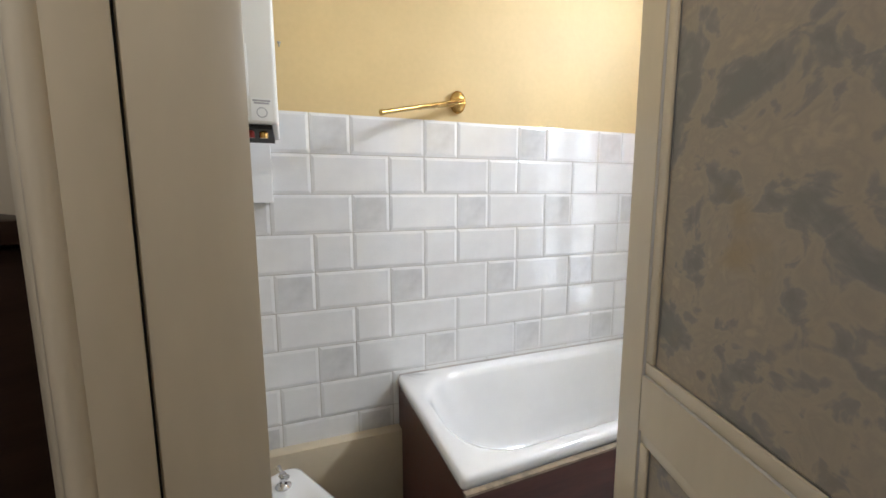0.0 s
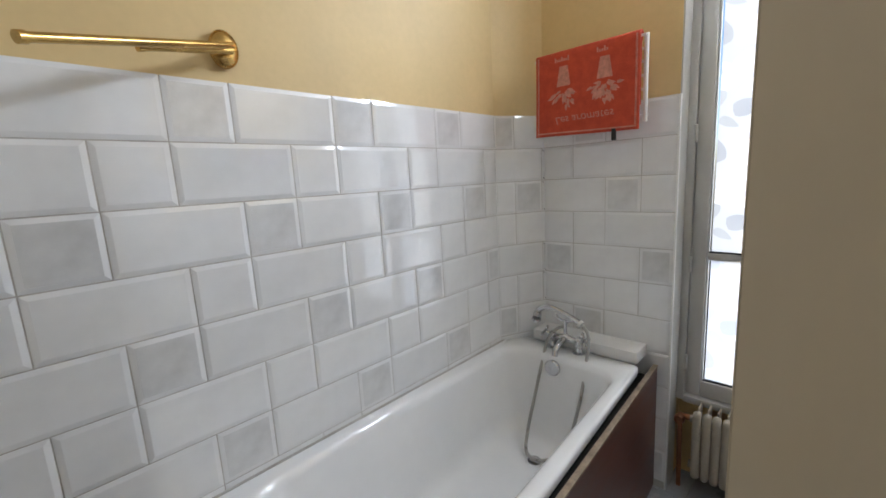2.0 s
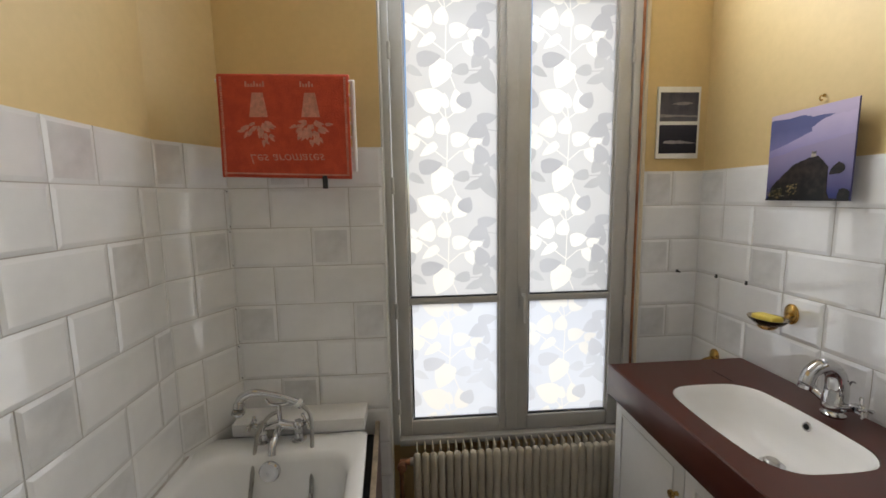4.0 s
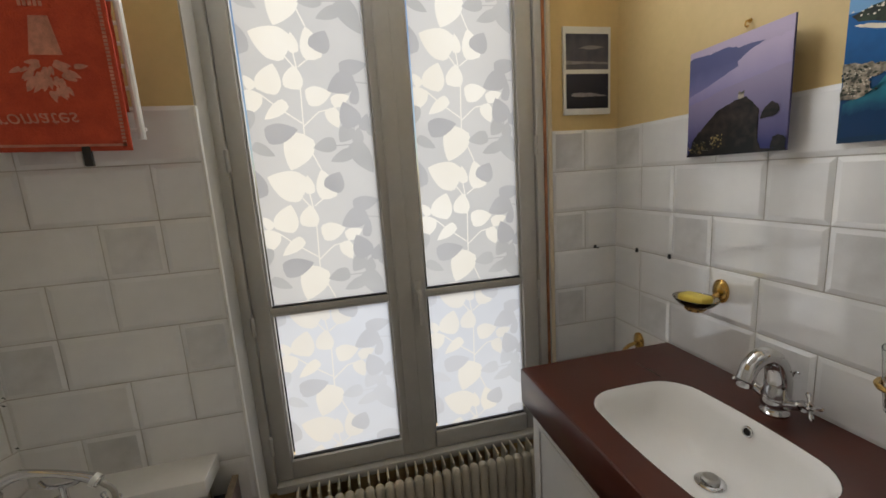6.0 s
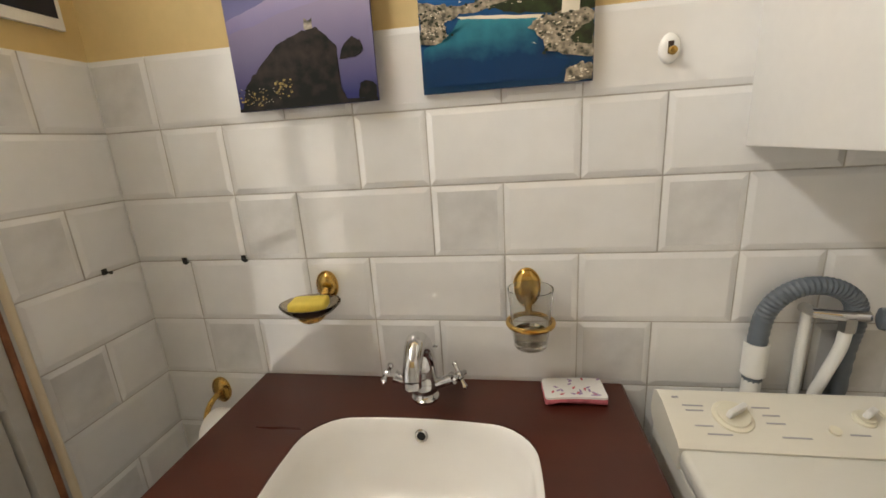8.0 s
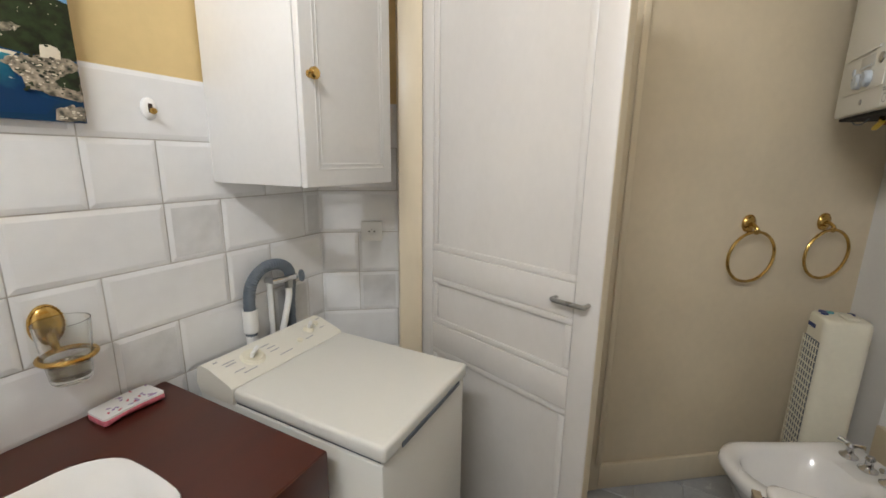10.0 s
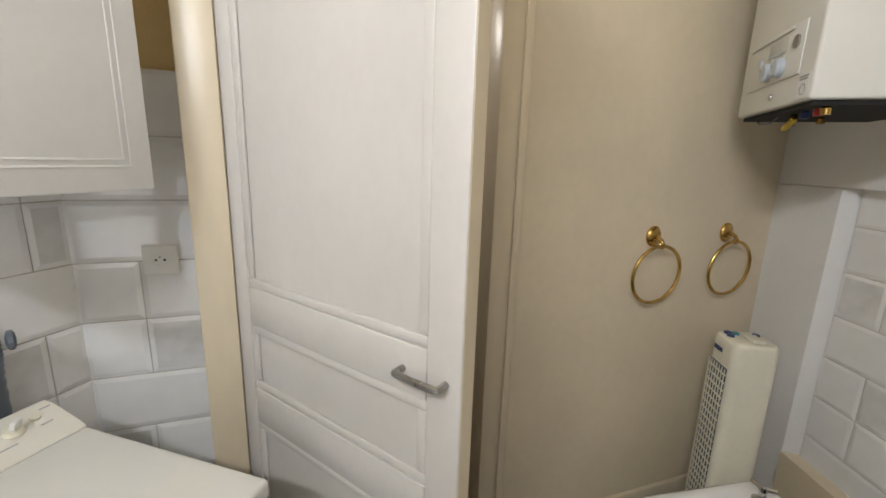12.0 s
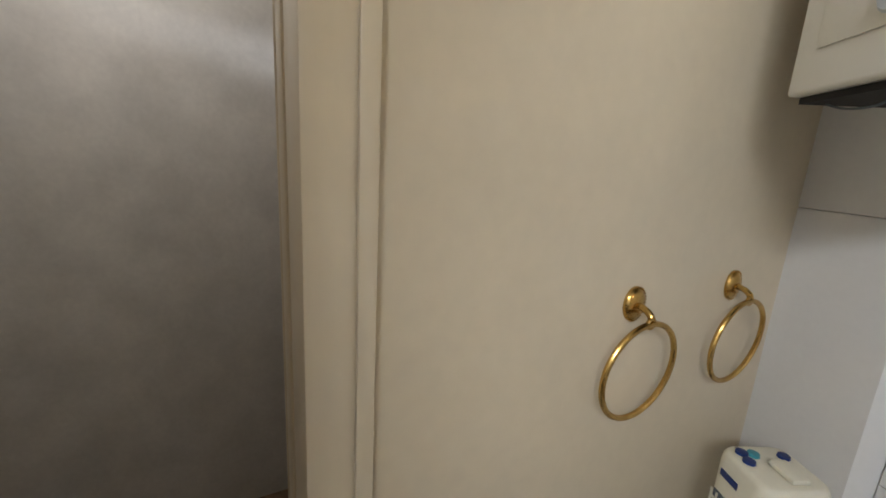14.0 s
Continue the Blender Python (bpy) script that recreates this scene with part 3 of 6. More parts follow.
# ---- vanity ----
def vanity():
    v = thing("vanity_unit", "white vanity cabinet with framed doors under the worktop", "cabinet")
    bm = bmesh.new()
    for q in ((0.672, 0.690, 0.02, 0.515, 0.08, 0.744), (1.480, 1.498, 0.02, 0.515, 0.08, 0.744), (0.6901, 1.4799, 0.02, 0.034, 0.08, 0.744), (0.6901, 1.4799, 0.0341, 0.515, 0.08, 0.098)):
        box(bm, *q)
    part("body", bm, WHITEPAINT, v)
    part("plinth", B(0.69, 1.48, 0.05, 0.47, 0.0, 0.079), WHITEPAINT, v)
    for x0, x1 in ((0.676, 1.083), (1.087, 1.494)):
        d = part("door", B(x0, x1, 0.516, 0.534, 0.10, 0.738, bevel=0.003), WHITEPAINT, v)
        for a, b, c, e in ((x0 + 0.045, x1 - 0.045, 0.145, 0.153), (x0 + 0.045, x1 - 0.045, 0.685, 0.693), (x0 + 0.045, x0 + 0.053, 0.153, 0.685), (x1 - 0.053, x1 - 0.045, 0.153, 0.685)):
            part("moulding", B(a, b, 0.5345, 0.539, c, e, bevel=0.0015), WHITEPAINT, d)
        part("knob", turned(bmesh.new(), [(0.0, 0), (0.007, 0.0), (0.006, 0.012), (0.013, 0.018), (0.012, 0.026), (0.0, 0.028)], pose((1.06 if x0 < 1 else 1.11), 0.5345, 0.62, -90), 14), BRASS, d)
    t = thing("worktop", "glossy mahogany laminate worktop with a basin cutout", "worktop")
    X0, X1, Y0, Y1, Z0, Z1 = 0.645, 1.517, 0.001, 0.560, 0.746, 0.866
    def bowed(pts):
        """Slightly bowed sides, as the basin has."""
        cx, cy = 1.076, 0.316
        return [Vector((q.x + (q.x - cx) * 0.06 * (1 - min(1, abs(q.y - cy) / 0.155) ** 2), q.y + (q.y - cy) * 0.11 * (1 - min(1, abs(q.x - cx) / 0.222) ** 2), q.z)) for q in pts]
    hole = lambda z, g=0.0: bowed(rounded(0.853 - g, 1.299 + g, 0.166 - g, 0.466 + g, 0.070 + g, z))
    outer = lambda z, g=0.0: rounded(X0 + g, X1 - g, Y0 + g, Y1 - g, 0.003, z)
    bm = bmesh.new()
    loft(bm, [hole(Z0), outer(Z0), outer(Z1 - 0.003), outer(Z1, 0.003), hole(Z1, 0.0), hole(Z0)])
    bmesh.ops.remove_doubles(bm, verts=bm.verts, dist=0.00005)
    part("slab", bm, MAHOGANY, t, angle=25)
    part("edge_band", B(X0 + 0.001, X1 - 0.001, Y1 + 0.0002, Y1 + 0.0016, Z0 + 0.001, Z1 - 0.003, bevel=0.0005), MAHOGANY, t)
    part("edge_band", B(X0 - 0.0016, X0 - 0.0002, Y0 + 0.002, Y1 - 0.002, Z0 + 0.001, Z1 - 0.003, bevel=0.0005), MAHOGANY, t)
    s = thing("washbasin", "white ceramic basin set into the worktop", "basin")
    def ring(g, z, r, back=None, front=None):
        return bowed(rounded(0.853 + g, 1.299 - g, 0.166 + (g if back is None else back), 0.466 - (g if front is None else front), r, z))
    bm = bmesh.new()
    loft(bm, [ring(0.0005, Z1 - 0.002, 0.0745), ring(0.004, Z1 - 0.004, 0.072), ring(0.012, Z1 - 0.030, 0.072), ring(0.022, Z1 - 0.08, 0.075), ring(0.045, Z1 - 0.118, 0.08, 0.036, 0.062), ring(0.09, Z1 - 0.140, 0.05, 0.055, 0.115), ring(0.125, Z1 - 0.146, 0.022, 0.070, 0.150)], True, False, True)
    part("bowl", bm, CERAMIC, s, angle=60)
    part("overflow_ring", turned(bmesh.new(), [(0.011, 0), (0.014, 0.001), (0.012, 0.004), (0.009, 0.003)], pose(1.074, 0.1665, 0.836, -78), 18, False), CHROME, s)
    part("overflow_hole", turned(bmesh.new(), [(0.0, 0), (0.0105, 0.0), (0.0105, 0.0015), (0.0, 0.0016)], pose(1.074, 0.1660, 0.836, -78), 16), BLACK, s)
    part("drain_ring", turned(bmesh.new(), [(0.0, 0), (0.033, 0), (0.034, 0.003), (0.026, 0.006), (0.0, 0.004)], pose(1.076, 0.268, 0.7205), 24), CHROME, s)
    part("plug", turned(bmesh.new(), [(0.0, 0.0), (0.021, 0.0), (0.021, 0.008), (0.016, 0.012), (0.0, 0.013)], pose(1.076, 0.268, 0.7265), 24), STEEL, s)


vanity()

# ---- washing machine ----
def washer():
    w = thing("washing_machine", "white top-loading washing machine with ivory control panel", "washing machine")
    X0, X1 = 0.203, 0.605
    part("body", B(X0 + 0.004, X1 - 0.004, 0.075, 0.665, 0.03, 0.835, bevel=0.006), APPL, w)
    part("plinth", B(X0 + 0.02, X1 - 0.02, 0.09, 0.64, 0.0, 0.029), GREYPL, w)
    part("lid_gap", B(X0 + 0.010, X1 - 0.010, 0.215, 0.656, 0.836, 0.842), GREYPL, w)
    lid = B(X0, X1, 0.2165, 0.674, 0.843, 0.882, bevel=0.010, seg=3)
    lid = part("lid", lid, APPL, w)
    part("handle_lip", B(X0 + 0.06, X1 - 0.06, 0.6745, 0.678, 0.846, 0.858, bevel=0.0015), GREYPL, lid)
    bm = bmesh.new()
    prof = [(0.085, 0.836), (0.072, 0.86), (0.080, 0.905), (0.095, 0.914), (0.125, 0.912), (0.205, 0.886), (0.2145, 0.879), (0.2145, 0.836)]
    loft(bm, [[(x, y, z) for y, z in prof] for x in (X0, X0 + 0.004, X1 - 0.004, X1)], True, True, True)
    cp = part("control_panel", bm, PANELIVORY, w, "ivory sloped control panel", angle=30)
    slope = math.degrees(math.atan2(0.026, 0.08))
    for x, y, r in ((0.495, 0.155, 0.027), (0.285, 0.150, 0.014)):
        z = 0.912 - (y - 0.125) * 0.325 + 0.0008
        k = part("dial", turned(bmesh.new(), [(0, 0), (r * 1.25, 0), (r * 1.2, 0.003), (r, 0.005), (r * 0.95, 0.009), (0, 0.009)], pose(x, y, z, -slope), 24), IVORY, cp)
        part("grip", box(bmesh.new(), -r * 0.85, r * 0.85, -0.005, 0.005, 0.009, 0.026, bevel=0.003), WHITEPL, k, m=pose(x, y, z, -slope, 0, 35))
    for x, y in ((0.345, 0.175), (0.245, 0.140)):
        z = 0.912 - (y - 0.125) * 0.325 + 0.0005
        part("button", turned(bmesh.new(), [(0, 0), (0.009, 0), (0.009, 0.005), (0, 0.006)], pose(x, y, z, -slope), 16), IVORY, cp)
    for x, y, a, b in ((0.555, 0.135, 0.035, 0.003), (0.555, 0.145, 0.03, 0.003), (0.44, 0.135, 0.03, 0.003), (0.43, 0.15, 0.028, 0.003), (0.43, 0.165, 0.03, 0.003), (0.55, 0.175, 0.03, 0.003), (0.53, 0.19, 0.04, 0.003), (0.41, 0.19, 0.045, 0.003), (0.31, 0.18, 0.03, 0.003), (0.24, 0.165, 0.02, 0.003), (0.22, 0.125, 0.02, 0.003), (0.58, 0.118, 0.012, 0.004)):
        z = 0.912 - (y - 0.125) * 0.325 + 0.0006
        part("print", box(bmesh.new(), -a / 2, a / 2, -b / 2, b / 2, 0, 0.0005), LABEL, cp, m=pose(x, y, z, -slope))


washer()

# ---- wall cabinet ----
def wall_cabinet():
    c = thing("wall_cabinet", "white wall cabinet with grooved door and wooden knob", "cabinet")
    X0, X1, Z0, Z1 = 0.100, 0.453, 1.374, 2.15
    part("body", B(X0, X1, 0.001, 0.333, Z0, Z1, bevel=0.002), WHITEPAINT, c)
    d = part("door", B(X0, X1, 0.335, 0.354, Z0 - 0.002, Z1, bevel=0.004), WHITEPAINT, c)
    for g in (0.040, 0.052):
        for a, b, e, f in ((X0 + g, X1 - g, Z0 + g, Z0 + g + 0.004), (X0 + g, X1 - g, Z1 - g - 0.004, Z1 - g), (X0 + g, X0 + g + 0.004, Z0 + g + 0.0045, Z1 - g - 0.0045), (X1 - g - 0.004, X1 - g, Z0 + g + 0.0045, Z1 - g - 0.0045)):
            part("bead", B(a, b, 0.3543, 0.3558, e, f, bevel=0.0006), WHITEPAINT, d)
    part("knob", turned(bmesh.new(), [(0, 0), (0.009, 0), (0.007, 0.008), (0.014, 0.014), (0.014, 0.022), (0.010, 0.026), (0, 0.026)], pose(0.430, 0.3545, 1.632, -90), 16), BRASS, d, "golden wooden knob")


wall_cabinet()

# ---- boiler ----
def boiler():
    b = thing("gas_boiler", "white wall-hung gas boiler with dial panel", "boiler")
    X0, X1, Y0, Y1, Z0 = -0.885, -0.460, 1.645, 2.00, 1.605
    part("case", B(X0, X1, Y0, Y1, Z0, 2.38, bevel=0.008, seg=3), APPL, b)
    part("bracket", B(X0 + 0.10, X1 - 0.06, Y1, 2.045, 1.66, 2.3), WHITEPAINT, b)
    pan = part("control_panel", B(X0 + 0.055, X1 - 0.065, Y0 - 0.004, Y0 - 0.0005, 1.672, 1.795, bevel=0.0015), APPL, b)
    part("ridge", B(X0 + 0.055, X1 - 0.12, Y0 - 0.009, Y0 - 0.0045, 1.786, 1.795, bevel=0.002), APPL, pan)
    dis = part("display", B(-0.705, -0.605, Y0 - 0.0055, Y0 - 0.0045, 1.738, 1.776, bevel=0.0003), LABELGREY, pan, "pale grey display strip")
    for k in range(5):
        part("button", B(-0.698 + k * 0.018, -0.688 + k * 0.018, Y0 - 0.0075, Y0 - 0.006, 1.742, 1.747, bevel=0.0005), KNOBGREY, dis)
    for x in (-0.690, -0.624):
        k = part("dial", turned(bmesh.new(), [(0, 0), (0.0245, 0), (0.0235, 0.012), (0.019, 0.016), (0, 0.0165)], pose(x, Y0 - 0.0045, 1.705, 90), 24), KNOBGREY, pan, "pale blue-grey dial")
        part("pointer", box(bmesh.new(), -0.002, 0.002, Y0 - 0.0222, Y0 - 0.0205, 0.006, 0.018), LABEL, k, m=pose(x, 0, 1.705, 0, -55))
        for a in range(5):
            part("tick", box(bmesh.new(), -0.001, 0.001, Y0 - 0.0052, Y0 - 0.0045, 0.027, 0.032), LABEL, pan, m=pose(x, 0, 1.705, 0, -110 + a * 55))
    part("gauge", turned(bmesh.new(), [(0, 0), (0.0155, 0), (0.0155, 0.004), (0.0125, 0.005), (0, 0.003)], pose(-0.557, Y0 - 0.0045, 1.752, 90), 24), STEEL, pan, "round pressure gauge")
    part("badge", turned(bmesh.new(), [(0, 0), (0.012, 0), (0.011, 0.003), (0, 0.004)], pose(-0.752, Y0 - 0.0045, 1.742, 90), 20), KNOBGREY, pan)
    part("latch", turned(bmesh.new(), [(0, 0), (0.009, 0), (0.008, 0.003), (0, 0.004)], pose(-0.662, Y0 - 0.0005, 1.638, 90), 18), STEEL, b)
    st = part("sticker", B(-0.522, -0.472, Y0 - 0.0012, Y0 - 0.0004, 1.612, 1.668), WHITEPL, b, "white service sticker")
    for z, a in ((1.659, 0.042), (1.653, 0.036)):
        part("print", B(-0.497 - a / 2, -0.497 + a / 2, Y0 - 0.002, Y0 - 0.0013, z, z + 0.004), LABEL, st)
    part("print", turned(bmesh.new(), [(0.011, 0), (0.013, 0.0), (0.013, 0.0006), (0.011, 0.0006)], pose(-0.497, Y0 - 0.0013, 1.632, 90), 20, False), LABEL, st)
    part("underside", B(X0 + 0.015, X1 - 0.015, Y0 + 0.015, Y1 - 0.02, Z0 - 0.012, Z0 - 0.001), BLACK, b)
    for i, (x, y, mt, r) in enumerate(((-0.80, 1.76, COPPER, 0.009), (-0.73, 1.80, BRASS, 0.010), (-0.645, 1.70, BRASS, 0.008), (-0.590, 1.70, BLUEPL, 0.010), (-0.530, 1.70, REDCAP, 0.010), (-0.498, 1.70, BRASS, 0.011))):
        part("valve", turned(bmesh.new(), [(0, 0), (r, 0), (r, 0.014), (r * 0.7, 0.018), (r * 0.7, 0.028), (0, 0.028)], pose(x, y, Z0 - 0.030), 12), mt, b)
    lever = box(bmesh.new(), -0.050, 0.008, -0.007, 0.007, -0.005, 0.005, bevel=0.003)
    part("gas_lever", lever, YELLOWGAS, b, "yellow gas tap lever", m=pose(-0.645, 1.70, Z0 - 0.030, 0, -22))
    part("wire", tube(bmesh.new(), curve_pts([(-0.85, 1.69, Z0 - 0.013), (-0.80, 1.685, Z0 - 0.026), (-0.745, 1.685, Z0 - 0.028), (-0.71, 1.69, Z0 - 0.014)], 6), 0.002, 6), GREYPL, b)


boiler()

# ---- door ----
def door_1(angle):
    m = SLANT @ pose(0.344, -0.128, 0) @ pose(0, 0, 0, 0, 0, -angle)
    d = thing("door_1", "off-white panelled wooden door standing half open", "door", m, kind="structure")
    W, H, T = 0.688, 2.09, 0.019
    # stiles and rails, with panels sunk between them
    def slab(nm, x0, x1, z0, z1, y0=-T, y1=T, mat=DOORPAINT, bev=0.003):
        return part(nm, B(x0, x1, y0, y1, z0, z1, bevel=bev), mat, d)
    slab("stile", 0, 0.072, 0.008, H)
    slab("stile", 0.618, W, 0.008, H)
    rows = ((0.008, 0.14), (0.765, 0.862), (1.035, 1.132), (1.98, H))
    for a, b in rows:
        slab("rail", 0.0725, 0.6175, a, b)
    for a, b in ((0.14, 0.765), (0.862, 1.035), (1.132, 1.98)):
        slab("panel", 0.0725, 0.6175, a + 0.0005, b - 0.0005, -0.008, 0.006, bev=0)
        for x0, x1, z0, z1 in ((0.0725, 0.6175, a + 0.0005, a + 0.022), (0.0725, 0.6175, b - 0.022, b - 0.0005), (0.0725, 0.094, a + 0.0225, b - 0.0225), (0.596, 0.6175, a + 0.0225, b - 0.0225)):
            slab("moulding", x0, x1, z0, z1, -0.017, -0.0085, bev=0.004)
            slab("moulding", x0, x1, z0, z1, 0.0105, 0.017, mat=CREAMTRIM, bev=0.003)
        slab("wallpaper", 0.0945, 0.5955, a + 0.0225, b - 0.0225, 0.0065, 0.010, mat=WALLPAPER, bev=0)
    for x0, x1 in ((0.001, 0.071), (0.619, W - 0.001)):
        slab("outer_paint", x0, x1, 0.01, H - 0.002, T + 0.0003, T + 0.0013, mat=CREAMTRIM, bev=0)
    for a, b in rows:
        slab("outer_paint", 0.0735, 0.6165, a + 0.001, b - 0.001, T + 0.0003, T + 0.0013, mat=CREAMTRIM, bev=0)
    slab("edge_paint", W + 0.0003, W + 0.0013, 0.01, H - 0.002, -T + 0.002, T - 0.001, mat=CREAMTRIM, bev=0)
    # pull handle on the room side
    bm = bmesh.new()
    tube(bm, curve_pts([(0.566, -T - 0.0005, 1.083), (0.566, -T - 0.020, 1.083), (0.572, -T - 0.026, 1.083), (0.612, -T - 0.027, 1.083), (0.652, -T - 0.026, 1.083), (0.658, -T - 0.020, 1.083), (0.658, -T - 0.0005, 1.083)], 4), 0.0065, 8)
    part("handle", bm, STEEL, d, "satin nickel bow handle")
    for z in (0.25, 1.05, 1.85):
        part("hinge", turned(bmesh.new(), [(0, 0), (0.006, 0), (0.006, 0.09), (0, 0.09)], pose(-0.004, -T - 0.004, z), 10), STEEL, d)


door_1(54)

# ---- window ----
def window_1():
    w = thing("window_1", "tall casement window with frosted leaf-print film", "window", kind="structure")
    XF = 1.80  # room face of the sashes
    def fr(nm, y0, y1, z0, z1, x0=XF, x1=XF + 0.045, bev=0.005, mat=PVC, par=None, label=""):
        return part(nm, B(x0, x1, y0, y1, z0, z1, bevel=bev), mat, par or w, label)
    # fixed frame
    fr("frame", 1.405, 1.440, 0.40, 2.47, 1.79, 1.88)
    fr("frame", 0.285, 0.352, 0.40, 2.47, 1.79, 1.88)
    fr("frame", 0.3525, 1.4045, 2.435, 2.47, 1.80, 1.88)
    fr("sill", 0.3525, 1.4045, 0.40, 0.432, 1.775, 1.88)
    # two sashes: stiles, rails, glazing bar, panes
    for y0, y1, g0, g1 in ((0.885, 1.402, 0.938, 1.346), (0.355, 0.8845, 0.418, 0.806)):
        s = part("sash", B(XF, XF + 0.045, g1 + 0.0005, y1, 0.436, 2.432, bevel=0.006), PVC, w)
        fr("stile", y0, g0, 0.436, 2.432, bev=0.006, par=s)
        fr("bottom_rail", g0 + 0.0005, g1, 0.436, 0.507, bev=0.006, par=s)
        fr("top_rail", g0 + 0.0005, g1, 2.372, 2.432, bev=0.006, par=s)
        fr("glazing_bar", g0 + 0.0005, g1, 1.062, 1.086, XF + 0.008, XF + 0.04, 0.003, par=s)
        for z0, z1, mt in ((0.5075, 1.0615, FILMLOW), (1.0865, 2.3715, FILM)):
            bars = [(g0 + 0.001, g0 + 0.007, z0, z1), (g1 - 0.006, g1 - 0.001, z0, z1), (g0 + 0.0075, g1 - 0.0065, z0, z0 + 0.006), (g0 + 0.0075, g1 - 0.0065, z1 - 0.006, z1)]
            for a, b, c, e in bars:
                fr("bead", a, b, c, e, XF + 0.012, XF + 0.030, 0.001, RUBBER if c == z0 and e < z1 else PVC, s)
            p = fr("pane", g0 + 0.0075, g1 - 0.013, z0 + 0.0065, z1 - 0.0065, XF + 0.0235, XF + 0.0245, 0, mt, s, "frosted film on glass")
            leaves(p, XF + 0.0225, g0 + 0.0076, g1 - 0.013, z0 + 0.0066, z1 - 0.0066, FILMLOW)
    # unseen framed opening over the sashes, added to hold the fill lamp
    fr("frame", 0.3525, 1.4045, 2.672, 2.70, 1.80, 1.88)
    fr("frame", 1.405, 1.440, 2.4705, 2.70, 1.79, 1.88)
    fr("frame", 0.285, 0.352, 2.4705, 2.70, 1.79, 1.88)
    fr("meeting_strip", 0.858, 0.912, 0.45, 2.42, XF - 0.014, XF - 0.0005, 0.005)
    # hinges
    for y in (1.4035, 0.3535):
        for z in (0.55, 1.0, 1.55, 2.1):
            part("hinge", turned(bmesh.new(), [(0, 0), (0.006, 0.0), (0.0075, 0.005), (0.0075, 0.065), (0.006, 0.07), (0, 0.07)], pose(XF - 0.008, y, z), 10), PVC, w)
    h = part("handle_plate", B(XF - 0.020, XF - 0.0145, 0.822, 0.850, 1.03, 1.13, bevel=0.003), PVC, w, "painted window handle")
    part("lever", tube(bmesh.new(), curve_pts([(XF - 0.020, 0.836, 1.095), (XF - 0.048, 0.836, 1.095), (XF - 0.056, 0.835, 1.08), (XF - 0.056, 0.834, 1.02), (XF - 0.054, 0.833, 0.975)], 4), 0.008, 10), PVC, h)


def leaf_outline(a, b, ang, length, width):
    """A leaf's outline, from stalk to tip, as points (y, z)."""
    pts = []
    n = 10
    for s in (1, -1):
        for i in range(n + 1) if s == 1 else range(n - 1, 0, -1):
            t = i / n
            wv = math.sin(math.pi * t ** 0.66) ** 0.8 * width * 0.5 if 0 < t < 1 else 0
            pts.append((t * length - (0.06 * length if 0 < t < 0.25 else 0), s * wv))
    ca, sa = math.cos(ang), math.sin(ang)
    return [(a + x * ca - y * sa, b + x * sa + y * ca) for x, y in pts]


# one repeat of the film's print: centre across and down, length, width, and the way the tip points (degrees, 0 = right, 90 = up)
LIGHT_LEAVES = [(70, 34, 104, 84, 155), (128, 38, 52, 28, 95), (172, 40, 84, 56, 100), (60, 122, 78, 66, 70), (120, 120, 62, 52, 80), (180, 165, 68, 52, 10), (8, 130, 40, 26, 120), (8, 180, 66, 52, 250), (66, 200, 74, 34, 215), (236, 176, 52, 34, 20), (214, 222, 56, 38, 290), (108, 304, 104, 80, 245)]
DARK_LEAVES = [(-10, 25, 86, 58, 100), (200, 34, 58, 56, 60), (278, 96, 76, 42, 10), (240, 138, 80, 58, 205), (276, 165, 52, 26, 75), (74, 254, 86, 54, 10), (254, 214, 72, 58, 110), (296, 234, 48, 28, 70)]
PALE_LEAVES = [(-6, 222, 56, 36, 260), (240, 264, 52, 44, 230), (274, 268, 44, 32, 80), (182, 290, 62, 40, 190), (24, 296, 62, 30, 330), (226, 320, 70, 34, 200), (282, 326, 100, 54, 300), (318, 250, 46, 30, 60)]
STEMS = [(130, 320, 132, 240), (132, 240, 136, 130), (136, 130, 128, 70), (132, 240, 176, 205), (176, 205, 215, 198), (130, 232, 70, 190), (70, 190, 32, 158), (130, 270, 165, 350), (136, 110, 105, 70), (136, 95, 165, 75), (128, 70, 126, 55)]
GREY_STEMS = [(276, 330, 262, 270), (262, 270, 268, 225), (268, 225, 250, 190), (268, 225, 296, 240), (262, 290, 190, 292), (330, 140, 255, 130), (268, 150, 276, 140)]


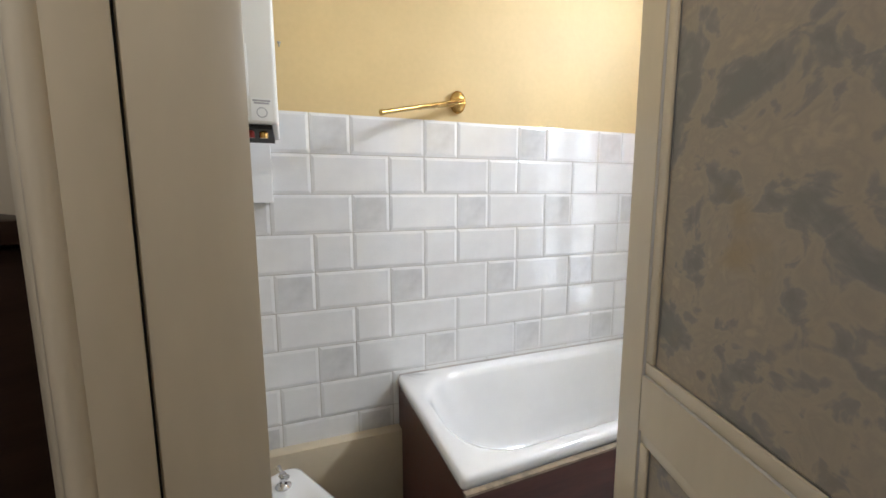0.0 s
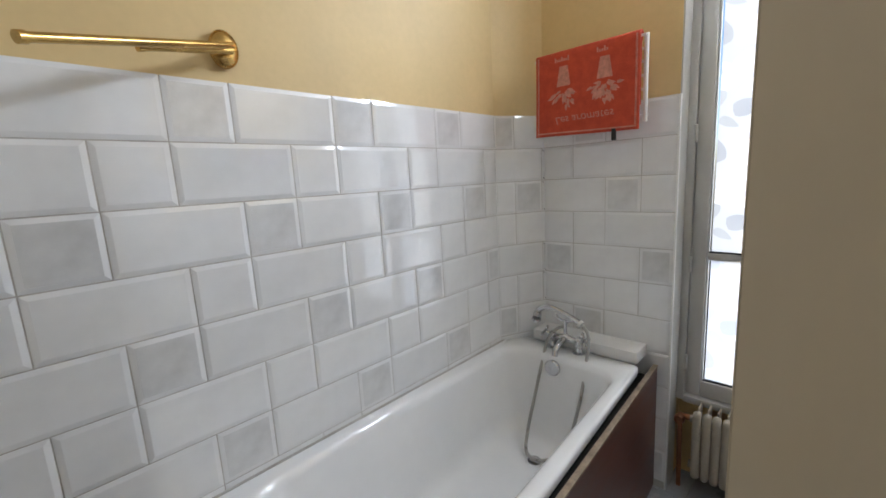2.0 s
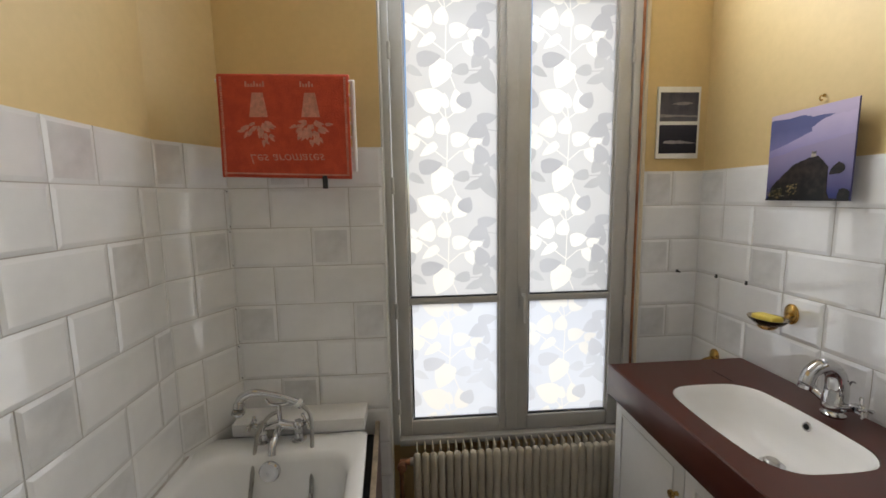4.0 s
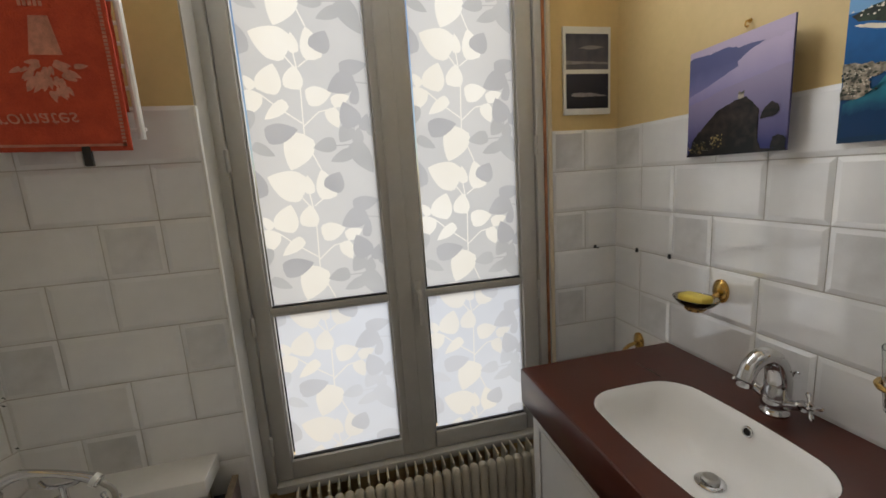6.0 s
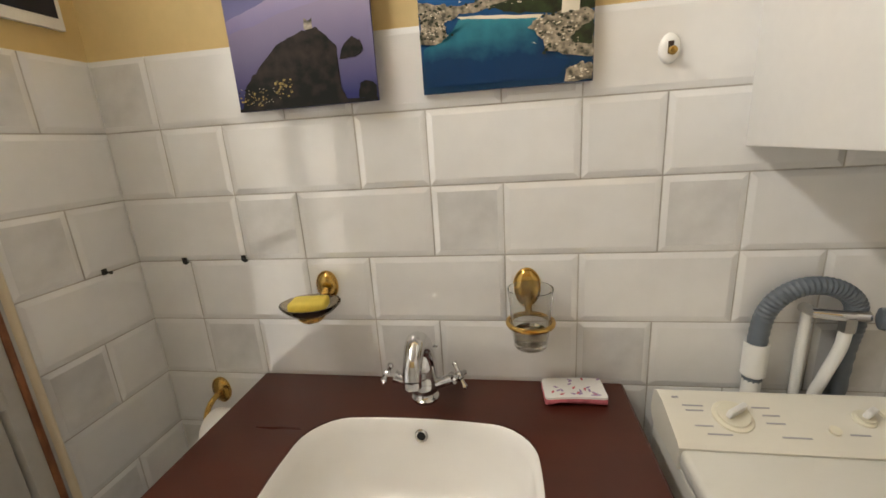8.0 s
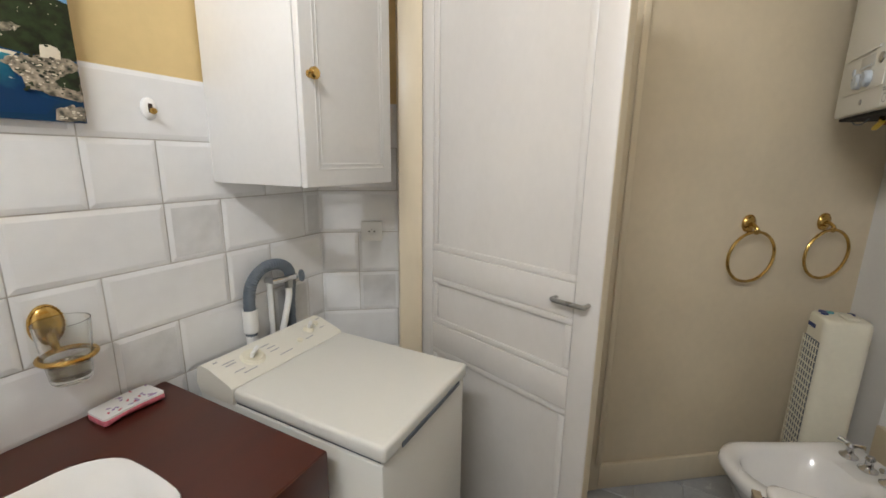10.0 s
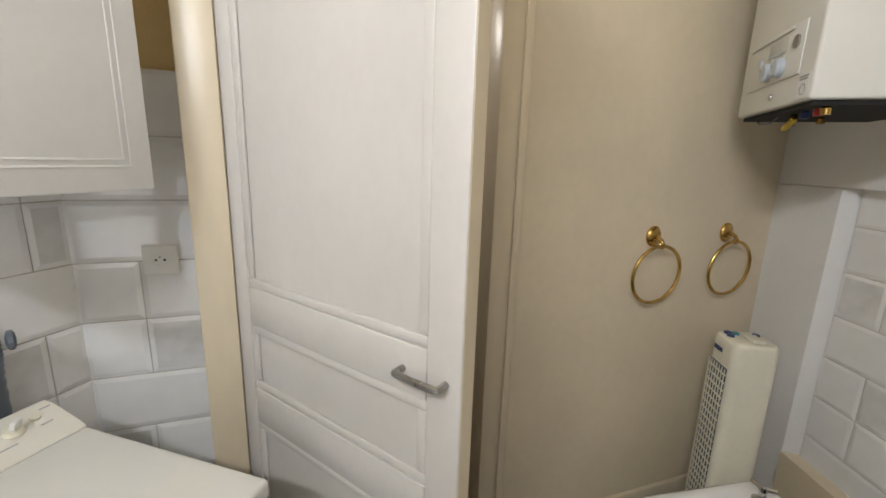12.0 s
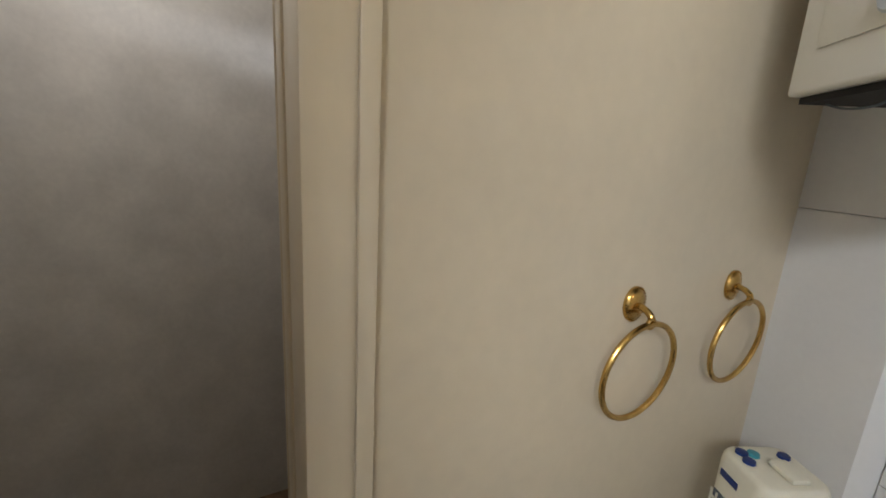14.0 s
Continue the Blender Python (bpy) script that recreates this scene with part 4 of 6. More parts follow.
def leaves(pane, x, y0, y1, z0, z1, low):
    """The printed foliage of one pane: stems and leaves in three tones."""
    k, period = 0.00122, 0.448
    sets = {"light": [], "mid": [], "dark": []}
    stems = []
    grey_stems = []
    def at_(px_, py_, rep):
        return y1 - 0.006 - px_ * k, 1.545 + rep * period - py_ * k * 1.05
    for rep in range(-4, 4):
        for tone, table in (("light", LIGHT_LEAVES), ("dark", DARK_LEAVES), ("mid", PALE_LEAVES)):
            for cx, cy, ln, wd, tip in table:
                a = math.pi - radians(tip)
                yc, zc = at_(cx, cy, rep)
                sets[tone].append(leaf_outline(yc - math.cos(a) * ln * k / 2, zc - math.sin(a) * ln * k / 2, a, ln * k, wd * k))
        for table, out in ((STEMS, stems), (GREY_STEMS, grey_stems)):
            for a, b, c, e in table:
                out.append((at_(a, b, rep), at_(c, e, rep)))
    def clip(poly):
        def cut(ps, inside, cross):
            out = []
            for i, p in enumerate(ps):
                q = ps[i - 1]
                if inside(p):
                    if not inside(q):
                        out.append(cross(q, p))
                    out.append(p)
                elif inside(q):
                    out.append(cross(q, p))
            return out
        def at(axis, v):
            return lambda q, p: tuple(q[i] + (p[i] - q[i]) * (v - q[axis]) / (p[axis] - q[axis]) if i != axis else v for i in (0, 1))
        for axis, lo, hi in ((0, y0, y1), (1, z0, z1)):
            poly = cut(poly, lambda p: p[axis] >= lo, at(axis, lo))
            if len(poly) > 2:
                poly = cut(poly, lambda p: p[axis] <= hi, at(axis, hi))
            if len(poly) < 3:
                return []
        return poly
    # one layer of film, cut where the print changes tone; later shapes cover earlier ones
    shapes = [("film", [(y0, z0), (y1, z0), (y1, z1), (y0, z1)])]
    for tone, table in (("light", stems), ("mid", grey_stems)):
        for (a, b), (c, e) in table:
            d = Vector((c - a, e - b))
            o = Vector((-d.y, d.x)).normalized() * 0.0021
            shapes.append((tone, clip([(a + o.x, b + o.y), (c + o.x, e + o.y), (c - o.x, e - o.y), (a - o.x, b - o.y)])))
    for tone in ("light", "mid", "dark"):
        shapes += [(tone, clip(poly)) for poly in sets[tone]]
    area = lambda q: sum(q[i - 1][0] * q[i][1] - q[i][0] * q[i - 1][1] for i in range(len(q)))
    shapes = [(s, q if area(q) > 0 else q[::-1]) for s, q in shapes if len(q) > 2]
    verts, faces = [], []
    for tone, poly in shapes:
        faces.append(list(range(len(verts), len(verts) + len(poly))))
        verts += [Vector(q) for q in poly]
    cv, _, cf, _, _, of = delaunay_2d_cdt(verts, [], faces, 0, 1e-6)
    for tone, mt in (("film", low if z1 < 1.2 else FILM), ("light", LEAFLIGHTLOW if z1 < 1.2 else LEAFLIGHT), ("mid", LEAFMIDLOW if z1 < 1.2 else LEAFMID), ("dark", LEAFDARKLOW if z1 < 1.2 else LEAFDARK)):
        bm = bmesh.new()
        pts = {}
        for tri, owners in zip(cf, of):
            if not owners or shapes[max(owners)][0] != tone:
                continue
            bm.faces.new([pts.setdefault(i, None) or pts.update({i: bm.verts.new((x, cv[i].x, cv[i].y))}) or pts[i] for i in tri])
        if tone == "film":
            me = mesh_of("pane", bm, mt)
            pane.data = me
        elif len(bm.faces):
            tagged(part("leaf_print", bm, mt, pane), kind="stuff")
        else:
            bm.free()


window_1()

# ---- radiator ----
def radiator():
    r = thing("radiator", "old cream column radiator below the window", "radiator")
    n = 27
    for i in range(n):
        y = 0.405 + i * 0.0355
        bm = bmesh.new()
        loft(bm, [rounded(1.675 + g, 1.712 - g, y - 0.0172 + g, y + 0.0172 - g, 0.012 - g * 0.4, z, 3, 2) for g, z in ((0.010, 0.10), (0.003, 0.108), (0, 0.13), (0, 0.39), (0.002, 0.408), (0.009, 0.416))], True, True, True)
        sec = part("section", bm, RADPAINT, r, angle=50)
        part("blade", B(1.7125, 1.772, y - 0.0035, y + 0.0035, 0.11, 0.424, bevel=0.002, seg=1), RADPAINT, sec)
    for z in (0.14, 0.36):
        part("header", tube(bmesh.new(), [(1.725, 0.39, z), (1.725, 1.36, z)], 0.017, 12), RADPAINT, r)
    part("valve", tube(bmesh.new(), [(1.725, 1.36, 0.36), (1.725, 1.405, 0.36)], 0.013, 12), COPPER, r)
    part("valve_cap", turned(bmesh.new(), [(0, 0), (0.02, 0), (0.022, 0.01), (0.018, 0.025), (0, 0.027)], pose(1.70, 1.395, 0.36, 0, -90), 16), COPPER, r)
    part("pipe", tube(bmesh.new(), curve_pts([(1.725, 1.40, 0.35), (1.725, 1.40, 0.25), (1.735, 1.40, 0.12), (1.74, 1.40, 0.001)]), 0.010), COPPER, r)
    for y in (0.55, 1.20):
        part("foot", B(1.70, 1.75, y - 0.012, y + 0.012, 0.0, 0.101), RADPAINT, r)


radiator()
pipe = thing("heating_pipe", "painted copper riser pipe beside the window", "pipe")
part("riser", tube(bmesh.new(), [(1.795, 0.296, 0.0), (1.795, 0.296, HEIGHT)], 0.010, 12), CREAMTRIM, pipe)
part("bare_pipe", tube(bmesh.new(), [(1.788, 0.318, 0.0), (1.788, 0.318, HEIGHT)], 0.006, 10), COPPER, pipe)


# ---- things on the walls ----
def oval_rose(parent, m, w=0.026, h=0.036, label=""):
    """A domed oval brass rosette with a beaded edge, facing +z of m."""
    bm = bmesh.new()
    prof = ((1.0, 0.0), (1.0, 0.004), (0.93, 0.007), (0.90, 0.006), (0.84, 0.009), (0.6, 0.013), (0.3, 0.0145), (0.02, 0.015))
    loft(bm, [[m @ Vector((w * r * math.cos(2 * math.pi * i / 28), h * r * math.sin(2 * math.pi * i / 28), z)) for i in range(28)] for r, z in prof], True, True, True)
    ob = part("rosette", bm, BRASS, parent, label, angle=50)
    bm = bmesh.new()
    for i in range(30):
        a = 2 * math.pi * i / 30
        bmesh.ops.create_icosphere(bm, subdivisions=1, radius=0.0022, matrix=m @ Matrix.Translation((w * 0.965 * math.cos(a), h * 0.965 * math.sin(a), 0.006)))
    part("beading", bm, BRASS, ob)
    return ob


ON_S = lambda x, z, d=0.0: Matrix(((-1, 0, 0, x), (0, 0, 1, d), (0, 1, 0, z), (0, 0, 0, 1)))    # +z out of the south wall
ON_N = lambda x, z, d=2.141: Matrix(((1, 0, 0, x), (0, 0, -1, d), (0, 1, 0, z), (0, 0, 0, 1)))   # +z out of the north wall
ON_D = lambda u, z, n: Matrix(((DU.x, 0, DN.x, DU.x * u + DN.x * n), (DU.y, 0, DN.y, DU.y * u + DN.y * n), (0, 1, 0, z), (0, 0, 0, 1)))

# towel rings on the slanting wall
for i, (u, tilt) in enumerate(((1.684, 4), (2.043, -3))):
    if i == 0:
        ring = thing("towel_ring", "brass towel ring on the cream wall", "towel ring", ON_D(u, 1.202, 0.1302), group="towel rings")
        oval_rose(ring, Matrix(), 0.031, 0.037)
        part("arm", tube(bmesh.new(), curve_pts([(0, 0, 0.012), (0, -0.004, 0.03), (0, -0.012, 0.042), (0, -0.020, 0.045)], 4), 0.007, 10), BRASS, ring)
        part("eye", tube(bmesh.new(), [(0.010 * math.cos(a), -0.026 + 0.010 * math.sin(a), 0.045) for a in [2 * math.pi * k / 12 for k in range(12)]], 0.004, 8, True), BRASS, ring)
        part("hoop", tube(bmesh.new(), [(0.105 * math.sin(a), -0.133 + 0.105 * math.cos(a), 0.045 - 0.012 * (1 - math.cos(a)) / 2) for a in [2 * math.pi * k / 56 for k in range(56)]], 0.0062, 10, True), BRASS, ring)
    else:
        copy_thing(ring, ON_D(u, 1.206, 0.1302))

# double towel arm on the north wall
bar = thing("towel_bar", "brass swivel towel bar with two arms", "towel bar")
oval_rose(bar, ON_N(0.256, 1.812), 0.036, 0.047)
part("pivot", tube(bmesh.new(), [(0.256, 2.13, 1.806), (0.256, 2.085, 1.806)], 0.012, 14), BRASS, bar)
for end in ((-0.126, 1.885, 1.701), (0.062, 2.050, 1.762)):
    part("arm", tube(bmesh.new(), [(0.256, 2.085, 1.808 if end[0] < -0.1 else 1.796), end], 0.0085, 14), BRASS, bar)
    part("tip", tube(bmesh.new(), [end, Vector(end) + (Vector(end) - Vector((0.256, 2.085, 1.80))).normalized() * 0.012], 0.0105, 14), BRASS, bar)

# small screws and hooks
def cup_hook(m, mat, label):
    h = thing("wall_hook", label, "hook", m)
    part("base", turned(bmesh.new(), [(0, 0), (0.006, 0), (0.005, 0.003), (0, 0.004)], None, 10), mat, h)
    part("bend", tube(bmesh.new(), curve_pts([(0, 0, 0.003), (0, -0.001, 0.012), (0, -0.010, 0.016), (0, -0.016, 0.010), (0, -0.012, 0.006)], 4), 0.0022, 6), mat, h)


cup_hook(ON_N(-0.446, 1.972, 2.1525), STEEL, "small steel screw hook in the yellow wall")
cup_hook(ON_S(1.283, 1.838, -0.0075), BRASS, "small brass hook above the misty photo")
for k, m_ in enumerate((ON_S(1.674, 1.174, 0.006), ON_S(1.514, 1.177, 0.006), Matrix(((0, 0, -1, 1.802), (-1, 0, 0, 0.101), (0, 1, 0, 1.177), (0, 0, 0, 1))))):
    h = thing("tile_clip", "small dark clip stuck on the tile joint", "clip", m_, group="tile clips")
    part("pad", box(bmesh.new(), -0.006, 0.006, -0.007, 0.007, 0, 0.003, bevel=0.001), RUBBER, h)
    part("claw", tube(bmesh.new(), curve_pts([(0, 0, 0.003), (0.004, -0.003, 0.010), (0.009, -0.006, 0.010), (0.012, -0.003, 0.005)], 3), 0.0025, 6), RUBBER, h)

# porcelain knob on the south wall
pk = thing("porcelain_knob", "oval white porcelain wall knob with brown motif", "wall knob", ON_S(0.598, 1.552, 0.0055))
bm = bmesh.new()
loft(bm, [[Vector((0.018 * r * math.cos(2 * math.pi * i / 24), 0.026 * r * math.sin(2 * math.pi * i / 24), z)) for i in range(24)] for r, z in ((1, 0), (1, 0.003), (0.9, 0.006), (0.5, 0.009), (0.05, 0.010))], True, True, True)
part("plate", bm, CERAMIC, pk, angle=60)
part("motif", box(bmesh.new(), -0.005, 0.005, -0.010, 0.011, 0.0085, 0.0105, bevel=0.001), DARKWOOD, pk, "brown anchor motif")
part("peg", turned(bmesh.new(), [(0.004, 0.009), (0.004, 0.016), (0.008, 0.020), (0.006, 0.026), (0, 0.027)], pose(0, -0.006, 0), 12), BRASS, pk)

# soap dish
sd = thing("soap_dish", "smoked glass soap dish in a brass wall bracket", "soap dish")
oval_rose(sd, ON_S(1.311, 1.107, 0.0055), 0.026, 0.036)
part("bracket", tube(bmesh.new(), curve_pts([(1.311, 0.016, 1.100), (1.313, 0.04, 1.085), (1.315, 0.06, 1.066), (1.315, 0.09, 1.060)], 5), 0.008, 10), BRASS, sd)
part("cup", turned(bmesh.new(), [(0, -0.006), (0.022, -0.004), (0.030, 0.004), (0.028, 0.006), (0, 0.004)], pose(1.315, 0.092, 1.062), 24), BRASS, sd)
bm = bmesh.new()
prof = ((0.004, 0.0), (0.030, 0.002), (0.048, 0.010), (0.063, 0.024), (0.066, 0.030), (0.063, 0.030), (0.046, 0.014), (0.028, 0.0065), (0.004, 0.005))
loft(bm, [[Vector((1.315 + r * (1 + (0.025 if i % 2 else 0)) * math.cos(2 * math.pi * i / 40), 0.092 + r * (1 + (0.025 if i % 2 else 0)) * 0.82 * math.sin(2 * math.pi * i / 40), 1.068 + z)) for i in range(40)] for r, z in prof], True, True, True)
part("dish", bm, SMOKED, sd, "fluted smoked glass dish")
soap = bmesh.new()
box(soap, -0.040, 0.040, -0.026, 0.026, 0, 0.024, bevel=0.008, seg=3)
tagged(part("soap_bar", soap, SOAP, m=pose(1.318, 0.092, 1.0825, 0, 0, 8), angle=60), "yellow soap bar lying in the glass dish", "soap")

# tumbler
gh = thing("tumbler_holder", "brass ring holder with a rosette on the tiles", "tumbler holder")
oval_rose(gh, ON_S(0.852, 1.100, 0.0055), 0.030, 0.044)
part("arm", tube(bmesh.new(), curve_pts([(0.852, 0.016, 1.085), (0.850, 0.022, 1.06), (0.849, 0.026, 1.047)], 4), 0.008, 10), BRASS, gh)
bm = bmesh.new()
tube(bm, [(0.848 + 0.0455 * math.cos(a), 0.070 + 0.0455 * math.sin(a), 1.046) for a in [2 * math.pi * k / 40 for k in range(40)]], 0.0055, 8, True)
part("hoop", bm, BRASS, gh)
tu = turned(bmesh.new(), [(0.001, 0), (0.031, 0.0), (0.034, 0.004), (0.0405, 0.06), (0.046, 0.128), (0.0435, 0.128), (0.038, 0.060), (0.0315, 0.012), (0.001, 0.010)], pose(0.848, 0.070, 0.992), 32)
tumbler = tagged(part("tumbler", tu, CLEARGLASS, angle=50), "clear drinking glass standing in its brass holder", "glass")
part("dregs", turned(bmesh.new(), [(0.0005, 0), (0.0305, 0.0), (0.0335, 0.026), (0.0005, 0.026)], pose(0.848, 0.070, 1.0035), 24), SMOKED, tumbler, "cloudy lower part of the glass")

# toilet paper holder beside the vanity
tp = thing("toilet_roll_holder", "brass toilet roll holder between vanity and window", "toilet roll holder")
oval_rose(tp, ON_S(1.652, 0.815, 0.0055), 0.026, 0.036)
part("arm", tube(bmesh.new(), curve_pts([(1.652, 0.016, 0.812), (1.652, 0.05, 0.806), (1.650, 0.075, 0.79), (1.640, 0.085, 0.775), (1.58, 0.085, 0.77)], 5), 0.007, 10), BRASS, tp)
roll = turned(bmesh.new(), [(0.018, 0), (0.052, 0), (0.054, 0.003), (0.054, 0.087), (0.052, 0.09), (0.018, 0.09), (0.018, 0)], pose(1.632, 0.085, 0.75, 0, -90), 32, False)
tagged(part("toilet_roll", roll, PAPER), "white toilet paper roll on its brass holder", "toilet paper")

# basin mixer tap
def basin_tap():
    t = thing("basin_tap", "chrome basin mixer with arched spout and cross handles", "tap")
    x, y, z = 1.079, 0.082, 0.8665
    part("base", turned(bmesh.new(), [(0, 0), (0.029, 0), (0.030, 0.006), (0.024, 0.010), (0.022, 0.016), (0.030, 0.024), (0.031, 0.036), (0.027, 0.050), (0, 0.052)], pose(x, y, z), 28), CHROME, t, angle=50)
    ctrl = [(x, y, z + 0.045), (x, y - 0.004, z + 0.09), (x, y + 0.010, z + 0.135), (x, y + 0.045, z + 0.158), (x, y + 0.082, z + 0.140), (x, y + 0.098, z + 0.105)]
    pts = curve_pts(ctrl, 6)
    rad = [0.031 - 0.012 * min(1, i / (len(pts) * 0.75)) for i in range(len(pts))]
    part("spout", tube(bmesh.new(), pts, 0.02, 18, radii=rad), CHROME, t, angle=60)
    part("aerator", turned(bmesh.new(), [(0, 0), (0.016, 0), (0.018, 0.003), (0.018, 0.016), (0, 0.016)], pose(x, y + 0.099, z + 0.090, 8), 18), CHROME, t)
    part("lift_rod", tube(bmesh.new(), curve_pts([(x - 0.012, y - 0.022, z + 0.04), (x - 0.014, y - 0.026, z + 0.095), (x - 0.020, y - 0.028, z + 0.112), (x - 0.030, y - 0.028, z + 0.112)], 4), 0.0026, 8), CHROME, t)
    for s in (1, -1):
        a = part("valve", tube(bmesh.new(), [(x + s * 0.02, y, z + 0.034), (x + s * 0.05, y + 0.004, z + 0.048), (x + s * 0.066, y + 0.006, z + 0.056)], 0.011, 14, radii=[0.013, 0.011, 0.014]), CHROME, t)
        c = Vector((x + s * 0.076, y + 0.008, z + 0.061))
        ax = Vector((s * 0.86, 0.1, 0.5)).normalized()
        part("cap", turned(bmesh.new(), [(0, 0), (0.010, 0), (0.011, 0.006), (0.008, 0.012), (0, 0.014)], look(c, c - ax), 14), CHROME, a)
        o1 = ax.orthogonal().normalized()
        o2 = ax.cross(o1)
        for k in range(4):
            d = o1 * math.cos(k * math.pi / 2 + 0.5) + o2 * math.sin(k * math.pi / 2 + 0.5)
            part("spoke", tube(bmesh.new(), [c + ax * 0.006, c + ax * 0.006 + d * 0.016, c + ax * 0.006 + d * 0.026, c + ax * 0.006 + d * 0.031], 0.005, 10, radii=[0.0042, 0.0036, 0.0058, 0.003]), CHROME, a)


basin_tap()

# bath mixer with hand shower
def bath_mixer():
    t = thing("bath_mixer", "chrome bath mixer with hand shower and hose", "mixer tap")
    x, z0 = 1.502, 0.6325
    ys = (1.772, 1.902)
    for y in ys:
        p = part("pillar", turned(bmesh.new(), [(0, 0), (0.028, 0), (0.029, 0.005), (0.016, 0.010), (0.014, 0.03), (0.018, 0.034), (0.018, 0.07), (0.012, 0.078), (0, 0.079)], pose(x, y, z0), 20), CHROME, t, angle=50)
        s = 1 if y > 1.84 else -1
        c = Vector((x - 0.012, y + s * 0.028, z0 + 0.075))
        ax = Vector((-0.25, s * 0.75, 0.6)).normalized()
        part("valve_stem", tube(bmesh.new(), [(x, y, z0 + 0.055), c], 0.011, 12), CHROME, p)
        o1 = ax.orthogonal().normalized()
        o2 = ax.cross(o1)
        for k in range(4):
            d = o1 * math.cos(k * math.pi / 2 + 0.4) + o2 * math.sin(k * math.pi / 2 + 0.4)
            part("spoke", tube(bmesh.new(), [c + ax * 0.008, c + ax * 0.008 + d * 0.018, c + ax * 0.008 + d * 0.028, c + ax * 0.008 + d * 0.033], 0.006, 10, radii=[0.006, 0.0048, 0.0075, 0.004]), CHROME, p)
    part("body", tube(bmesh.new(), [(x, ys[0], z0 + 0.055), (x, 1.81, z0 + 0.060), (x, 1.837, z0 + 0.064), (x, 1.864, z0 + 0.060), (x, ys[1], z0 + 0.055)], 0.016, 16, radii=[0.014, 0.015, 0.023, 0.015, 0.014]), CHROME, t)
    part("spout", tube(bmesh.new(), curve_pts([(x, 1.837, z0 + 0.06), (x - 0.04, 1.838, z0 + 0.055), (x - 0.085, 1.840, z0 + 0.035), (x - 0.098, 1.840, z0 + 0.005)], 5), 0.014, 14), CHROME, t)
    part("cradle_post", tube(bmesh.new(), [(x, 1.837, z0 + 0.07), (x, 1.837, z0 + 0.145)], 0.009, 12), CHROME, t)
    part("cradle", tube(bmesh.new(), curve_pts([(x, 1.885, z0 + 0.168), (x, 1.870, z0 + 0.148), (x, 1.837, z0 + 0.143), (x, 1.804, z0 + 0.148), (x, 1.792, z0 + 0.165)], 4), 0.0055, 10), CHROME, t)
    ctrl = [(x - 0.02, 1.975, z0 + 0.145), (x - 0.008, 1.968, z0 + 0.178), (x, 1.925, z0 + 0.196), (x, 1.86, z0 + 0.186), (x, 1.79, z0 + 0.160), (x - 0.004, 1.752, z0 + 0.138)]
    pts = curve_pts(ctrl, 6)
    part("hand_shower", tube(bmesh.new(), pts, 0.014, 16, radii=[0.020 if i < 4 else 0.0125 + 0.003 * math.sin(i * 0.25) for i in range(len(pts))]), CHROME, t)
    part("shower_face", turned(bmesh.new(), [(0, 0), (0.022, 0), (0.024, 0.004), (0.020, 0.012), (0, 0.013)], pose(x - 0.024, 1.976, z0 + 0.130, 14, -20), 18), CHROME, t)
    part("grip_collar", tube(bmesh.new(), [pts[-4], pts[-2]], 0.0165, 14), WHITEPL, t, "white plastic collar")
    hose = curve_pts([(x - 0.004, 1.750, z0 + 0.136), (x - 0.012, 1.722, z0 + 0.10), (x - 0.05, 1.712, z0 + 0.0), (x - 0.13, 1.710, z0 - 0.18), (x - 0.22, 1.725, z0 - 0.33), (x - 0.30, 1.78, z0 - 0.375), (x - 0.31, 1.86, z0 - 0.375), (x - 0.235, 1.905, z0 - 0.33), (x - 0.14, 1.915, z0 - 0.17), (x - 0.06, 1.912, z0 + 0.0), (x - 0.03, 1.905, z0 + 0.06), (x - 0.005, 1.875, z0 + 0.10), (x, 1.845, z0 + 0.115)], 16)
    part("hose", tube(bmesh.new(), hose, 0.007, 9, radii=[0.0072 + 0.0006 * (i % 2) for i in range(len(hose))]), STEEL, t, "ribbed chrome shower hose")
    part("drain_chain_plug", turned(bmesh.new(), [(0, 0), (0.022, 0), (0.020, 0.014), (0.006, 0.018), (0, 0.018)], pose(1.17, 1.75, 0.2325), 18), RUBBER, t)


bath_mixer()

# ---- towel and its rack ----
rack = thing("towel_rack", "white wire towel rack on the wall beside the window", "towel rack")
for y in (1.521, 1.969):
    part("side", tube(bmesh.new(), [(1.530, y, 1.63), (1.530, y, 1.945)], 0.0085, 10), WHITEPL, rack)
    for zz in (1.70, 1.895):
        yb = y + (0.085 if y < 1.7 else -0.085)
        part("bracket", tube(bmesh.new(), [(1.535, yb, zz), (1.672, yb, zz)], 0.006, 8), WHITEPL, rack)
for xx, zz in ((1.508, 1.936), (1.535, 1.895), (1.535, 1.85), (1.535, 1.80), (1.535, 1.75), (1.535, 1.70), (1.545, 1.655)):
    part("rail", tube(bmesh.new(), [(xx, 1.515, zz), (xx, 1.974, zz)], 0.0048, 8), WHITEPL, rack)
part("clip", B(1.488, 1.500, 1.615, 1.632, 1.570, 1.615, bevel=0.002), RUBBER, rack, "black plastic clip")


